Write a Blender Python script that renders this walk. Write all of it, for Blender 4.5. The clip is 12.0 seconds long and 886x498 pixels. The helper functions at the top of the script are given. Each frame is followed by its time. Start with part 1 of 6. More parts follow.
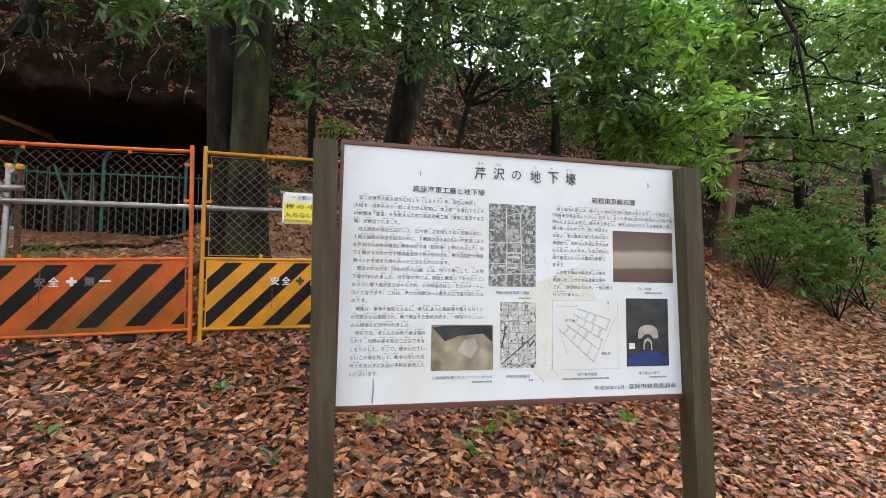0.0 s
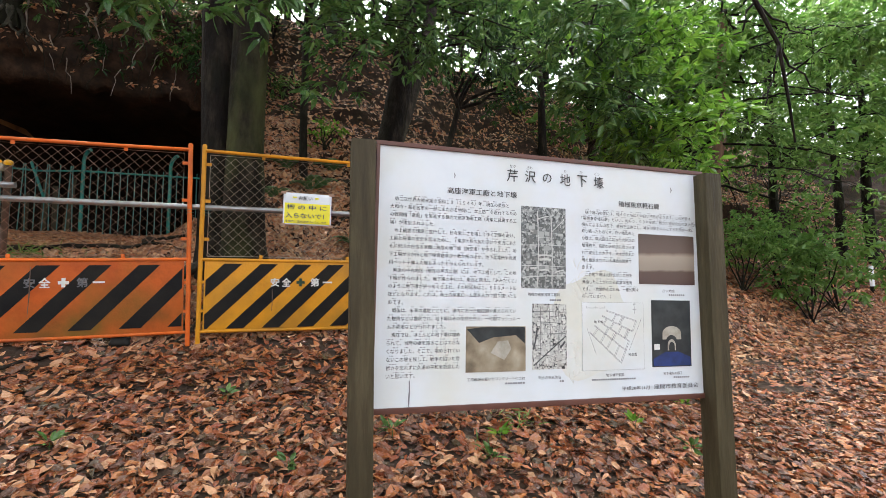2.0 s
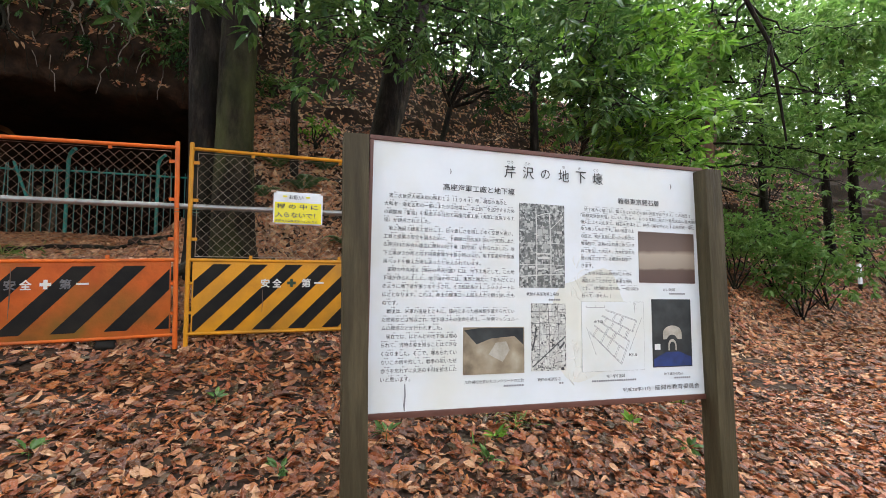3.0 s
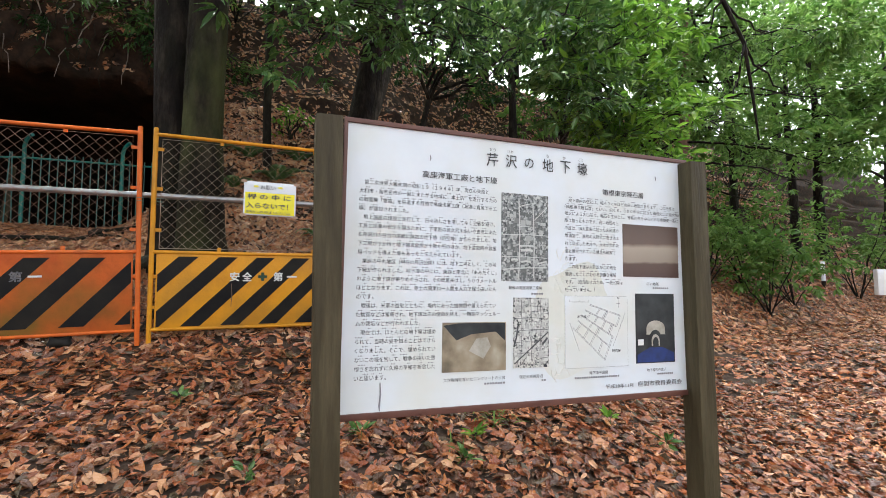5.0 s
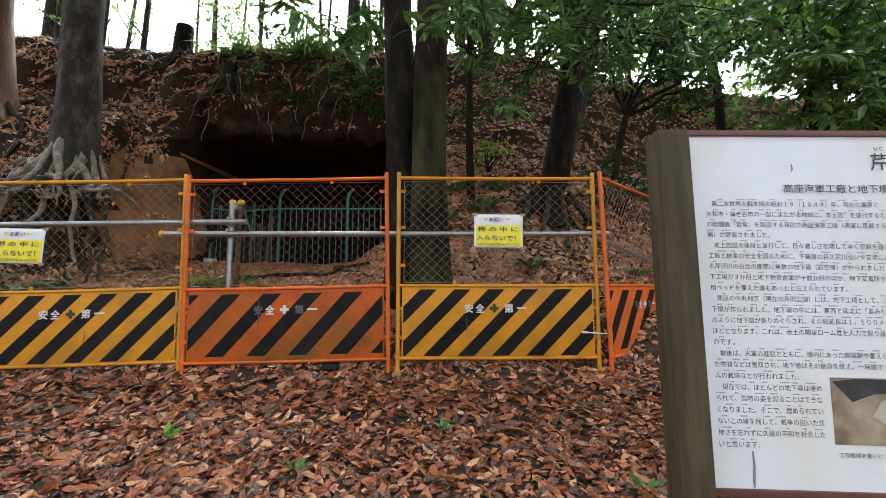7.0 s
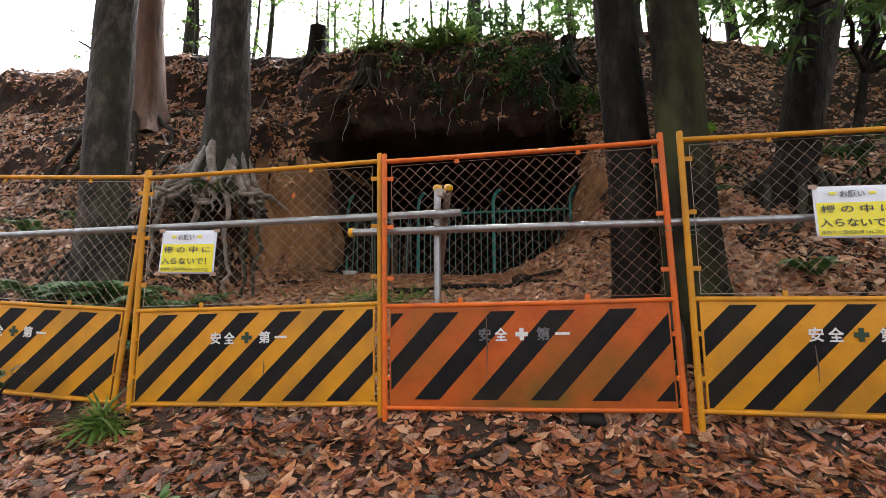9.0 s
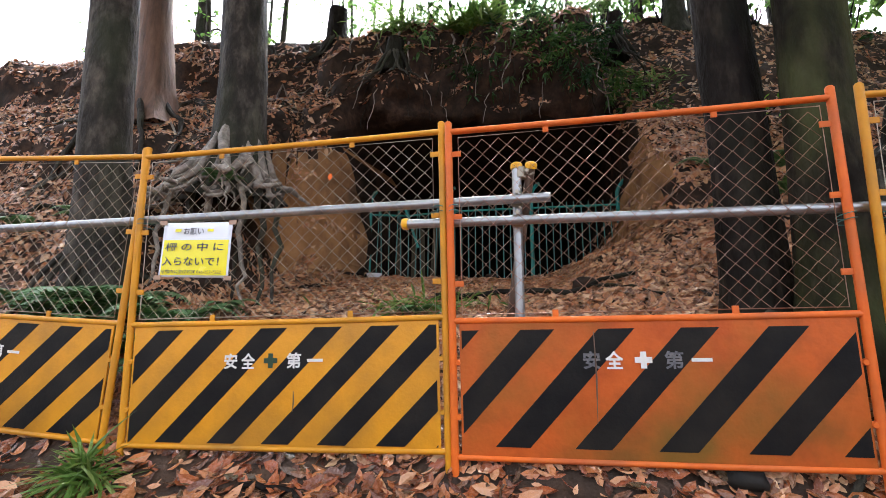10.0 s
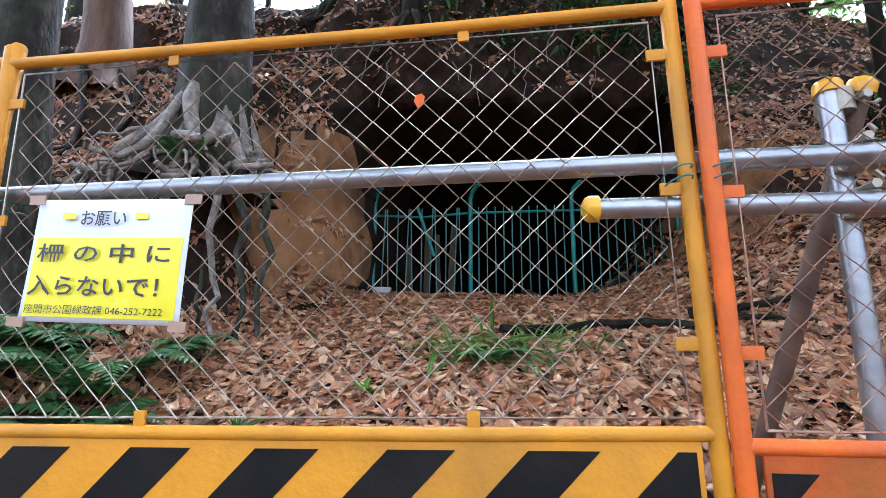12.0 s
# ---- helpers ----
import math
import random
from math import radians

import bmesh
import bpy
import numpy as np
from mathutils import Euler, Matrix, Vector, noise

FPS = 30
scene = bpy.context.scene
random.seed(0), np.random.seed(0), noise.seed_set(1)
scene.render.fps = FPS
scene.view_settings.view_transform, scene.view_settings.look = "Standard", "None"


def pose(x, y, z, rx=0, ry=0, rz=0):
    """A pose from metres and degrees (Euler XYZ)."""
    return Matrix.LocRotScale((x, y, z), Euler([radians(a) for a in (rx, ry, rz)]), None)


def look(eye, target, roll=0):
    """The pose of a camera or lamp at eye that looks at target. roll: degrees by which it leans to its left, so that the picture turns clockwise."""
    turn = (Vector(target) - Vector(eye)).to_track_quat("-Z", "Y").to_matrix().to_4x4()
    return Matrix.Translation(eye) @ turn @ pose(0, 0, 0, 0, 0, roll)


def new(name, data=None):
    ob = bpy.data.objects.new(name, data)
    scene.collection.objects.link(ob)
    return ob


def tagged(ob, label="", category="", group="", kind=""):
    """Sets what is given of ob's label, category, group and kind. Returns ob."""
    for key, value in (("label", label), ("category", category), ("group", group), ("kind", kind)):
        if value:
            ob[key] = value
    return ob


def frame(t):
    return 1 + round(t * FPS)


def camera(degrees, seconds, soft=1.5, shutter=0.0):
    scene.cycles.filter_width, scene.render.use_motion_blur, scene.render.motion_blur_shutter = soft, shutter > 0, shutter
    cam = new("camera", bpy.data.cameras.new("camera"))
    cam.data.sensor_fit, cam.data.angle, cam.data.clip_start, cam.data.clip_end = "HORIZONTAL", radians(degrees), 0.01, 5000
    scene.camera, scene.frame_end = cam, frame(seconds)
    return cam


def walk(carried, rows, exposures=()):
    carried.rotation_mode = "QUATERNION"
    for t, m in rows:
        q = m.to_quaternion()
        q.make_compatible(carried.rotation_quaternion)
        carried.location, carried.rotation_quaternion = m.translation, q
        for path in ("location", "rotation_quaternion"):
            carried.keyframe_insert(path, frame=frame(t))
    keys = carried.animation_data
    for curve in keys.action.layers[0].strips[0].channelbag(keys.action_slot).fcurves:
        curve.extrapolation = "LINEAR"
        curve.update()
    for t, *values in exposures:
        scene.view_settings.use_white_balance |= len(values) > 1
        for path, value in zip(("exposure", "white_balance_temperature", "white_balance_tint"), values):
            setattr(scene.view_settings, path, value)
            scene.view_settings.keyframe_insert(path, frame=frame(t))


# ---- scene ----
cam = camera(87.5, 12.0, soft=0.7)
PATH = [
    (0, (0.003, -0.012, 1.432), (0.007, 1.982, 1.587), -0.3),
    (0.5, (0.018, -0.016, 1.423), (0.006, 1.978, 1.581), -0.2),
    (1, (-0.016, -0.019, 1.429), (-0.001, 1.974, 1.59), -0.1),
    (1.5, (-0.12, -0.028, 1.436), (-0.058, 1.965, 1.602), -0.1),
    (2, (-0.223, -0.008, 1.432), (-0.127, 1.983, 1.595), -0.2),
    (2.5, (-0.292, 0.004, 1.431), (-0.177, 1.994, 1.595), -0.4),
    (3, (-0.236, 0.054, 1.431), (-0.105, 2.043, 1.594), -0.5),
    (3.2, (-0.211, 0.085, 1.424), (-0.06, 2.072, 1.594), -0.5),
    (5, (-0.235, 0.152, 1.422), (-0.006, 2.134, 1.565), -0.3),
    (5.5, (-0.248, 0.149, 1.422), (-0.141, 2.14, 1.586), -0.4),
    (6, (-0.282, 0.159, 1.439), (-0.393, 2.147, 1.625), -0.4),
    (6.5, (-0.484, 0.223, 1.451), (-0.801, 2.185, 1.673), -0.2),
    (7, (-0.773, 0.286, 1.47), (-1.258, 2.209, 1.729), -0.3),
    (7.2, (-0.887, 0.372, 1.472), (-1.424, 2.278, 1.749), -0.2),
    (8.8, (-2.161, 0.988, 1.529), (-2.984, 2.782, 1.854), 0.0),
    (9, (-2.338, 1.08, 1.538), (-3.168, 2.872, 1.857), -0.0),
    (9.5, (-2.721, 1.256, 1.588), (-3.569, 3.039, 1.907), -0.0),
    (10, (-2.984, 1.578, 1.626), (-3.85, 3.351, 1.953), 0.1),
    (10.5, (-3.299, 1.808, 1.707), (-4.159, 3.58, 2.055), 0.1),
    (11, (-3.565, 2.041, 1.758), (-4.416, 3.815, 2.114), 0.3),
    (11.5, (-3.827, 2.344, 1.816), (-4.642, 4.134, 2.18), 0.4),
    (12, (-4.114, 2.534, 1.864), (-4.888, 4.342, 2.224), 0.4),
]
walk(cam, [(t, look(eye, target, roll)) for t, eye, target, roll in PATH], [(0.0, 1.38, 6330, 9), (5.5, 1.38, 6280, 8.5), (7.0, 1.17, 6200, 9.5), (9.0, 1.17, 6400, 14.5), (10.0, 1.62, 6000, 14), (11.0, 1.9, 5750, 14), (12.0, 1.93, 5150, 12)])

# ---- sky and light: a bright overcast day under trees ----
world = bpy.data.worlds.new("world")
scene.world = world
world.use_nodes = True
wn = world.node_tree.nodes
sky = wn.new("ShaderNodeTexSky")
sky.sky_type = "NISHITA"
sky.sun_disc = False
sky.sun_elevation = radians(55)
sky.sun_rotation = radians(-15)
sky.air_density, sky.dust_density, sky.ozone_density = 1.0, 8.0, 0.3
haze = wn.new("ShaderNodeHueSaturation")
haze.inputs["Saturation"].default_value = 0.2
haze.inputs["Value"].default_value = 2.4
world.node_tree.links.new(sky.outputs[0], haze.inputs["Color"])
world.node_tree.links.new(haze.outputs[0], wn["Background"].inputs[0])
wn["Background"].inputs[1].default_value = 0.15
sun = new("sun", bpy.data.lights.new("sun", "SUN"))
sun.data.energy, sun.data.angle, sun.data.color = 0.8, radians(25), (1.0, 0.96, 0.9)
sun.matrix_world = look((-5, 19, 28), (0, 0, 0))

# ---- the plan: u runs along the barricade, d away from the walker ----
E_U = Vector((0.963, 0.2695, 0)).normalized()
E_D = Vector((-E_U.y, E_U.x, 0))
YAW = math.degrees(math.atan2(E_U.y, E_U.x))


def at(u, d, z=0.0):
    return E_U * u + E_D * d + Vector((0, 0, z))


def smooth(a, b, x):
    t = min(1.0, max(0.0, (x - a) / (b - a)))
    return t * t * (3 - 2 * t)


def lerp(a, b, t):
    return a + (b - a) * t


# ---- materials ----
def mat(name, colors, scale=8.0, rough=0.6, metal=0.0, bump=0.0, bump_scale=40.0, island=0.0, grime=None, grime_scale=1.5, grime_amount=0.5,
        stretch=(1, 1, 1), translucent=0.0, per_object=False, spec=0.5, rough_var=0.15, relief=0.02):
    """A surface of colours mixed by noise at two scales, with relief and an optional second layer of grime."""
    m = bpy.data.materials.new(name)
    m.use_nodes = True
    nt = m.node_tree
    n, l = nt.nodes, nt.links
    b = n["Principled BSDF"]
    co = n.new("ShaderNodeTexCoord")
    mp = n.new("ShaderNodeMapping")
    mp.inputs["Scale"].default_value = stretch
    l.new(co.outputs["Object"], mp.inputs[0])
    no = n.new("ShaderNodeTexNoise")
    no.inputs["Scale"].default_value, no.inputs["Detail"].default_value, no.inputs["Roughness"].default_value = scale, 6, 0.65
    l.new(mp.outputs[0], no.inputs["Vector"])
    ramp = n.new("ShaderNodeValToRGB")
    els = ramp.color_ramp.elements
    lo, hi = (0.0, 1.0) if island or per_object else (0.3, 0.7)
    for k, c in enumerate(colors):
        p = lo + (hi - lo) * k / max(1, len(colors) - 1)
        e = els[k] if k < 2 else els.new(p)
        e.position, e.color = p, (*c, 1)
    if len(colors) == 1:
        els[1].color = (*colors[0], 1)
    if island:
        geo = n.new("ShaderNodeNewGeometry")
        mx = n.new("ShaderNodeMix")
        mx.inputs[0].default_value = island
        l.new(no.outputs[0], mx.inputs[2])
        l.new(geo.outputs["Random Per Island"], mx.inputs[3])
        l.new(mx.outputs[0], ramp.inputs[0])
    elif per_object:
        inf = n.new("ShaderNodeObjectInfo")
        l.new(inf.outputs["Random"], ramp.inputs[0])
    else:
        l.new(no.outputs[0], ramp.inputs[0])
    color = ramp.outputs[0]
    if grime:
        g = n.new("ShaderNodeTexNoise")
        g.inputs["Scale"].default_value, g.inputs["Detail"].default_value = grime_scale, 8
        l.new(mp.outputs[0], g.inputs["Vector"])
        gr = n.new("ShaderNodeMapRange")
        gr.inputs[1].default_value, gr.inputs[2].default_value, gr.inputs[4].default_value = 0.45, 0.7, grime_amount
        l.new(g.outputs[0], gr.inputs[0])
        mx2 = n.new("ShaderNodeMix")
        mx2.data_type = "RGBA"
        mx2.inputs[7].default_value = (*grime, 1)
        l.new(gr.outputs[0], mx2.inputs[0])
        l.new(color, mx2.inputs[6])
        color = mx2.outputs[2]
    l.new(color, b.inputs["Base Color"])
    b.inputs["Metallic"].default_value = metal
    b.inputs["Specular IOR Level"].default_value = spec
    rr = n.new("ShaderNodeMapRange")
    rr.inputs[3].default_value, rr.inputs[4].default_value = max(0.05, rough - rough_var), min(1.0, rough + rough_var)
    l.new(no.outputs[0], rr.inputs[0])
    l.new(rr.outputs[0], b.inputs["Roughness"])
    if bump:
        bn = n.new("ShaderNodeTexNoise")
        bn.inputs["Scale"].default_value, bn.inputs["Detail"].default_value = bump_scale, 5
        l.new(mp.outputs[0], bn.inputs["Vector"])
        bu = n.new("ShaderNodeBump")
        bu.inputs["Strength"].default_value, bu.inputs["Distance"].default_value = min(1.0, bump), relief
        l.new(bn.outputs[0], bu.inputs["Height"])
        l.new(bu.outputs[0], b.inputs["Normal"])
    if translucent:
        tr = n.new("ShaderNodeBsdfTranslucent")
        l.new(color, tr.inputs[0])
        ms = n.new("ShaderNodeMixShader")
        ms.inputs[0].default_value = translucent
        l.new(b.outputs[0], ms.inputs[1])
        l.new(tr.outputs[0], ms.inputs[2])
        l.new(ms.outputs[0], n["Material Output"].inputs[0])
    return m


M_SOIL = mat("forest_soil", [(0.025, 0.017, 0.013), (0.05, 0.032, 0.022), (0.095, 0.055, 0.034)], 5, 0.8, bump=0.9, bump_scale=22, spec=0.15, grime=(0.03, 0.022, 0.016), grime_scale=0.8)
M_BANK = mat("bank_soil", [(0.016, 0.0105, 0.008), (0.036, 0.022, 0.015), (0.078, 0.044, 0.027)], 6, 0.85, spec=0.1, bump=1.0, bump_scale=12, grime=(0.02, 0.017, 0.013), grime_scale=1.2)
M_CLAY = mat("red_loam", [(0.15, 0.08, 0.038), (0.3, 0.15, 0.062), (0.4, 0.21, 0.09)], 2.2, 0.9, bump=0.9, bump_scale=9, spec=0.15, grime=(0.09, 0.055, 0.035), grime_scale=1.6, grime_amount=0.8)
# loam for the cave's inside, darkened so its shade sits in the colour
M_CAVE = mat("cave_loam_shaded", [(0.012, 0.008, 0.006), (0.026, 0.017, 0.012), (0.055, 0.033, 0.02)], 1.5, 0.95, spec=0.15, bump=0.9, bump_scale=7)
M_LITTER = mat("fallen_leaf", [(0.03, 0.014, 0.011), (0.149, 0.052, 0.028), (0.366, 0.108, 0.038), (0.061, 0.03, 0.02), (0.488, 0.184, 0.062), (0.271, 0.071, 0.03), (0.082, 0.061, 0.03), (0.115, 0.046, 0.028), (0.624, 0.338, 0.176), (0.42, 0.163, 0.071), (0.054, 0.025, 0.018)], 60, 0.27, island=0.93, bump=0.25, bump_scale=90, translucent=0.08, rough_var=0.14)
M_LITTER_DRY = mat("dry_fallen_leaf", [(0.049, 0.024, 0.015), (0.238, 0.092, 0.039), (0.475, 0.216, 0.092), (0.097, 0.041, 0.024), (0.54, 0.302, 0.151), (0.367, 0.119, 0.039), (0.432, 0.184, 0.076), (0.648, 0.41, 0.227), (0.151, 0.059, 0.03)], 60, 0.34, island=0.93, bump=0.25, bump_scale=90, translucent=0.08)
M_BARK = mat("grey_bark", [(0.012, 0.0095, 0.0075), (0.034, 0.028, 0.022), (0.11, 0.092, 0.072)], 7, 0.75, bump=1.0, bump_scale=20, spec=0.14, relief=0.03, grime=(0.045, 0.055, 0.026), grime_scale=2.2, grime_amount=0.45, stretch=(1, 1, 0.45))
M_BARK_DARK = mat("wet_dark_bark", [(0.004, 0.003, 0.0025), (0.012, 0.009, 0.007), (0.042, 0.033, 0.025)], 7, 0.7, bump=1.0, bump_scale=18, grime=(0.03, 0.034, 0.016), grime_scale=2.4, grime_amount=0.4, stretch=(1, 1, 0.35), spec=0.08, relief=0.03)
M_BARK_MOSS = mat("mossy_dark_bark", [(0.005, 0.004, 0.003), (0.014, 0.011, 0.008), (0.045, 0.038, 0.025)], 6, 0.8, bump=1.0, bump_scale=18, spec=0.08, relief=0.03, grime=(0.075, 0.085, 0.03), grime_scale=3.4, grime_amount=0.6, stretch=(1, 1, 0.4))
M_BARK_RED = mat("red_brown_bark", [(0.07, 0.035, 0.02), (0.14, 0.07, 0.04), (0.2, 0.11, 0.065)], 8, 0.75, bump=0.9, bump_scale=20, stretch=(1, 1, 0.2))
M_ROOT = mat("root_bark", [(0.07, 0.057, 0.045), (0.2, 0.165, 0.13), (0.4, 0.34, 0.28)], 9, 0.6, bump=0.8, bump_scale=30)
M_YELLOW = mat("yellow_paint", [(0.52, 0.215, 0.007), (0.64, 0.275, 0.01), (0.55, 0.235, 0.01)], 3, 0.48, spec=0.28, bump=0.15, bump_scale=60, grime=(0.24, 0.125, 0.025), grime_scale=2.6, grime_amount=0.6)
M_ORANGE = mat("orange_paint", [(0.6, 0.1, 0.01), (0.72, 0.145, 0.014), (0.55, 0.1, 0.018)], 3, 0.5, spec=0.25, bump=0.15, bump_scale=60, grime=(0.3, 0.1, 0.04), grime_scale=2.4, grime_amount=0.6)
M_ORANGE_PLATE = mat("weathered_orange_plate", [(0.34, 0.06, 0.009), (0.5, 0.1, 0.014), (0.27, 0.062, 0.013)], 2.2, 0.55, spec=0.2, bump=0.15, bump_scale=50, grime=(0.13, 0.095, 0.016), grime_scale=1.6, grime_amount=0.8)
M_BLACK = mat("black_stripe_paint", [(0.006, 0.006, 0.007), (0.011, 0.0105, 0.01), (0.017, 0.015, 0.013)], 4, 0.45, bump=0.1, bump_scale=60, grime=(0.03, 0.025, 0.018), grime_scale=3.0, grime_amount=0.4, spec=0.12)
M_WIRE = mat("weathered_wire", [(0.3, 0.17, 0.08), (0.46, 0.4, 0.32), (0.26, 0.14, 0.07)], 14, 0.38, metal=0.8)
M_WIRE_RED = mat("rusty_orange_wire", [(0.32, 0.1, 0.05), (0.4, 0.26, 0.19), (0.24, 0.08, 0.04)], 14, 0.4, metal=0.75)
M_STEEL = mat("galvanised_pipe", [(0.26, 0.265, 0.27), (0.37, 0.375, 0.38), (0.46, 0.465, 0.47)], 10, 0.36, metal=0.85, bump=0.05, grime=(0.25, 0.24, 0.22), grime_scale=5, grime_amount=0.4)
M_STEEL_DARK = mat("rusted_pipe", [(0.07, 0.045, 0.032), (0.13, 0.085, 0.06), (0.18, 0.12, 0.085)], 12, 0.6, metal=0.4)
M_CLAMP = mat("zinc_clamp", [(0.28, 0.24, 0.18), (0.42, 0.38, 0.31)], 25, 0.5, metal=0.8)
M_CAP = mat("yellow_plastic_cap", [(0.68, 0.34, 0.008), (0.78, 0.42, 0.012)], 12, 0.3)
M_TEAL = mat("teal_fence_paint", [(0.008, 0.14, 0.115), (0.012, 0.22, 0.18), (0.02, 0.12, 0.1)], 9, 0.45, grime=(0.02, 0.06, 0.05), grime_scale=4)
M_TEAL_DARK = mat("dull_teal_bar", [(0.02, 0.12, 0.11), (0.05, 0.19, 0.17), (0.09, 0.13, 0.12)], 9, 0.5)
M_POST = mat("weathered_stained_wood", [(0.03, 0.023, 0.012), (0.058, 0.046, 0.024), (0.1, 0.082, 0.045)], 14, 0.68, bump=0.5, bump_scale=45, grime=(0.05, 0.047, 0.02), grime_scale=2.4, grime_amount=0.6, stretch=(1, 1, 0.12), spec=0.25)
M_FRAME = mat("brown_sign_frame", [(0.09, 0.035, 0.024), (0.14, 0.055, 0.038)], 8, 0.5)
M_BOARD = mat("white_sign_face", [(0.69, 0.75, 0.8), (0.73, 0.78, 0.82), (0.68, 0.73, 0.78)], 1.5, 0.42, grime=(0.66, 0.66, 0.55), grime_scale=2.2, grime_amount=0.7, spec=0.3)
M_YELLOWED = mat("yellowed_sign_film", [(0.64, 0.65, 0.56), (0.7, 0.71, 0.64), (0.66, 0.68, 0.62)], 6, 0.42, spec=0.3, grime=(0.72, 0.76, 0.78), grime_scale=5, grime_amount=0.6)
M_STAIN = mat("dried_white_stain", [(0.72, 0.71, 0.64), (0.78, 0.77, 0.72)], 40, 0.7)
M_INK = mat("black_lettering", [(0.03, 0.03, 0.034)], 4, 0.5)
M_INK_GREY = mat("grey_lettering", [(0.24, 0.24, 0.26)], 4, 0.5)
M_PAPER = mat("laminated_white_paper", [(0.72, 0.74, 0.78), (0.78, 0.79, 0.8)], 6, 0.22, grime=(0.62, 0.62, 0.55), grime_scale=5, grime_amount=0.3)
M_PAPER_YELLOW = mat("yellow_print", [(0.78, 0.68, 0.01), (0.83, 0.74, 0.02)], 6, 0.22)
M_TAPE = mat("brown_tape", [(0.33, 0.2, 0.13), (0.42, 0.27, 0.18)], 20, 0.4)
M_WHITE = mat("worn_white_lettering", [(0.62, 0.6, 0.55), (0.74, 0.73, 0.7)], 30, 0.5)
M_FADED = mat("faded_blue_lettering", [(0.05, 0.05, 0.06), (0.12, 0.12, 0.13), (0.25, 0.2, 0.17)], 18, 0.5)
M_GREEN_CROSS = mat("green_cross_paint", [(0.01, 0.032, 0.014), (0.014, 0.045, 0.018)], 20, 0.5)


def leafmat(name, a, b, c, rough=0.26, tr=0.3):
    return mat(name, [a, b, c], 40, rough, island=0.85, translucent=tr, rough_var=0.1)


M_LEAF = leafmat("glossy_evergreen_leaf", (0.038, 0.095, 0.028), (0.08, 0.17, 0.042), (0.15, 0.255, 0.065))
M_LEAF_BRIGHT = leafmat("bright_young_leaf", (0.065, 0.16, 0.02), (0.145, 0.31, 0.035), (0.27, 0.48, 0.065), tr=0.5)
# darker copy of M_LEAF, with shade put into the leaf colour
M_LEAF_DARK = leafmat("shade_darkened_leaf", (0.016, 0.045, 0.016), (0.032, 0.075, 0.025), (0.055, 0.115, 0.035))
M_LEAF_FAR = leafmat("hazy_far_leaf", (0.07, 0.16, 0.03), (0.14, 0.265, 0.055), (0.23, 0.36, 0.09), tr=0.5)
M_FERN = leafmat("fern_frond", (0.045, 0.12, 0.03), (0.08, 0.18, 0.05), (0.13, 0.25, 0.09), 0.4)
M_GRASS = leafmat("bamboo_grass", (0.07, 0.15, 0.022), (0.14, 0.25, 0.04), (0.28, 0.36, 0.11), 0.4, 0.35)


# ---- mesh helpers ----
def mesh_object(name, bm, material, parent=None, label="", flat=False):
    me = bpy.data.meshes.new(name)
    bm.normal_update()
    bm.to_mesh(me)
    bm.free()
    if not flat:
        for p in me.polygons:
            p.use_smooth = True
        me.set_sharp_from_angle(angle=radians(40))
    for m in (material if isinstance(material, (list, tuple)) else [material]):
        me.materials.append(m)
    ob = new(name, me)
    if parent:
        ob.parent = parent
    if label:
        tagged(ob, label)
    return ob


def part(name, bm, material, parent, label=""):
    return mesh_object(name, bm, material, parent, label)


def thing(name, m, label, category, group="", kind=""):
    ob = new(name)
    ob.empty_display_size = 0.1
    ob.matrix_world = m
    return tagged(ob, label, category, group, kind)


def tube(bm, pts, radii, sides=8, caps=True):
    """A round bar along pts; radii is one number or one for each point."""
    pts = [Vector(p) for p in pts]
    if not isinstance(radii, (list, tuple)):
        radii = [radii] * len(pts)
    rings = []
    ref = Vector((0, 0, 1))
    for k, p in enumerate(pts):
        t = (pts[min(k + 1, len(pts) - 1)] - pts[max(k - 1, 0)])
        t = t.normalized() if t.length > 1e-9 else Vector((0, 0, 1))
        if abs(t.dot(ref)) > 0.95:
            ref = Vector((1, 0, 0)) if abs(t.x) < 0.9 else Vector((0, 1, 0))
        a = t.cross(ref).normalized()
        b = t.cross(a)
        rings.append([bm.verts.new(p + (a * math.cos(2 * math.pi * j / sides) + b * math.sin(2 * math.pi * j / sides)) * radii[k]) for j in range(sides)])
    for r0, r1 in zip(rings, rings[1:]):
        for j in range(sides):
            bm.faces.new((r0[j], r0[(j + 1) % sides], r1[(j + 1) % sides], r1[j]))
    if caps:
        bm.faces.new(rings[0])
        bm.faces.new(rings[-1][::-1])
    return bm


def box(bm, x0, x1, y0, y1, z0, z1, bevel=0.0):
    r = bmesh.ops.create_cube(bm, size=1.0, matrix=Matrix.Translation(((x0 + x1) / 2, (y0 + y1) / 2, (z0 + z1) / 2)) @ Matrix.Diagonal((x1 - x0, y1 - y0, z1 - z0, 1)))
    if bevel:
        edges = list({e for v in r["verts"] for e in v.link_edges})
        bmesh.ops.bevel(bm, geom=edges, offset=bevel, segments=2, affect="EDGES", profile=0.7)
    return bm


def B():
    return bmesh.new()


def raw_mesh(name, verts, faces, material, parent=None, smooth_shade=False):
    me = bpy.data.meshes.new(name)
    me.from_pydata(verts.tolist() if hasattr(verts, "tolist") else verts, [], faces.tolist() if hasattr(faces, "tolist") else faces)
    if smooth_shade:
        me.polygons.foreach_set("use_smooth", [True] * len(me.polygons))
    for m in (material if isinstance(material, (list, tuple)) else [material]):
        me.materials.append(m)
    ob = new(name, me)
    if parent:
        ob.parent = parent
    return ob


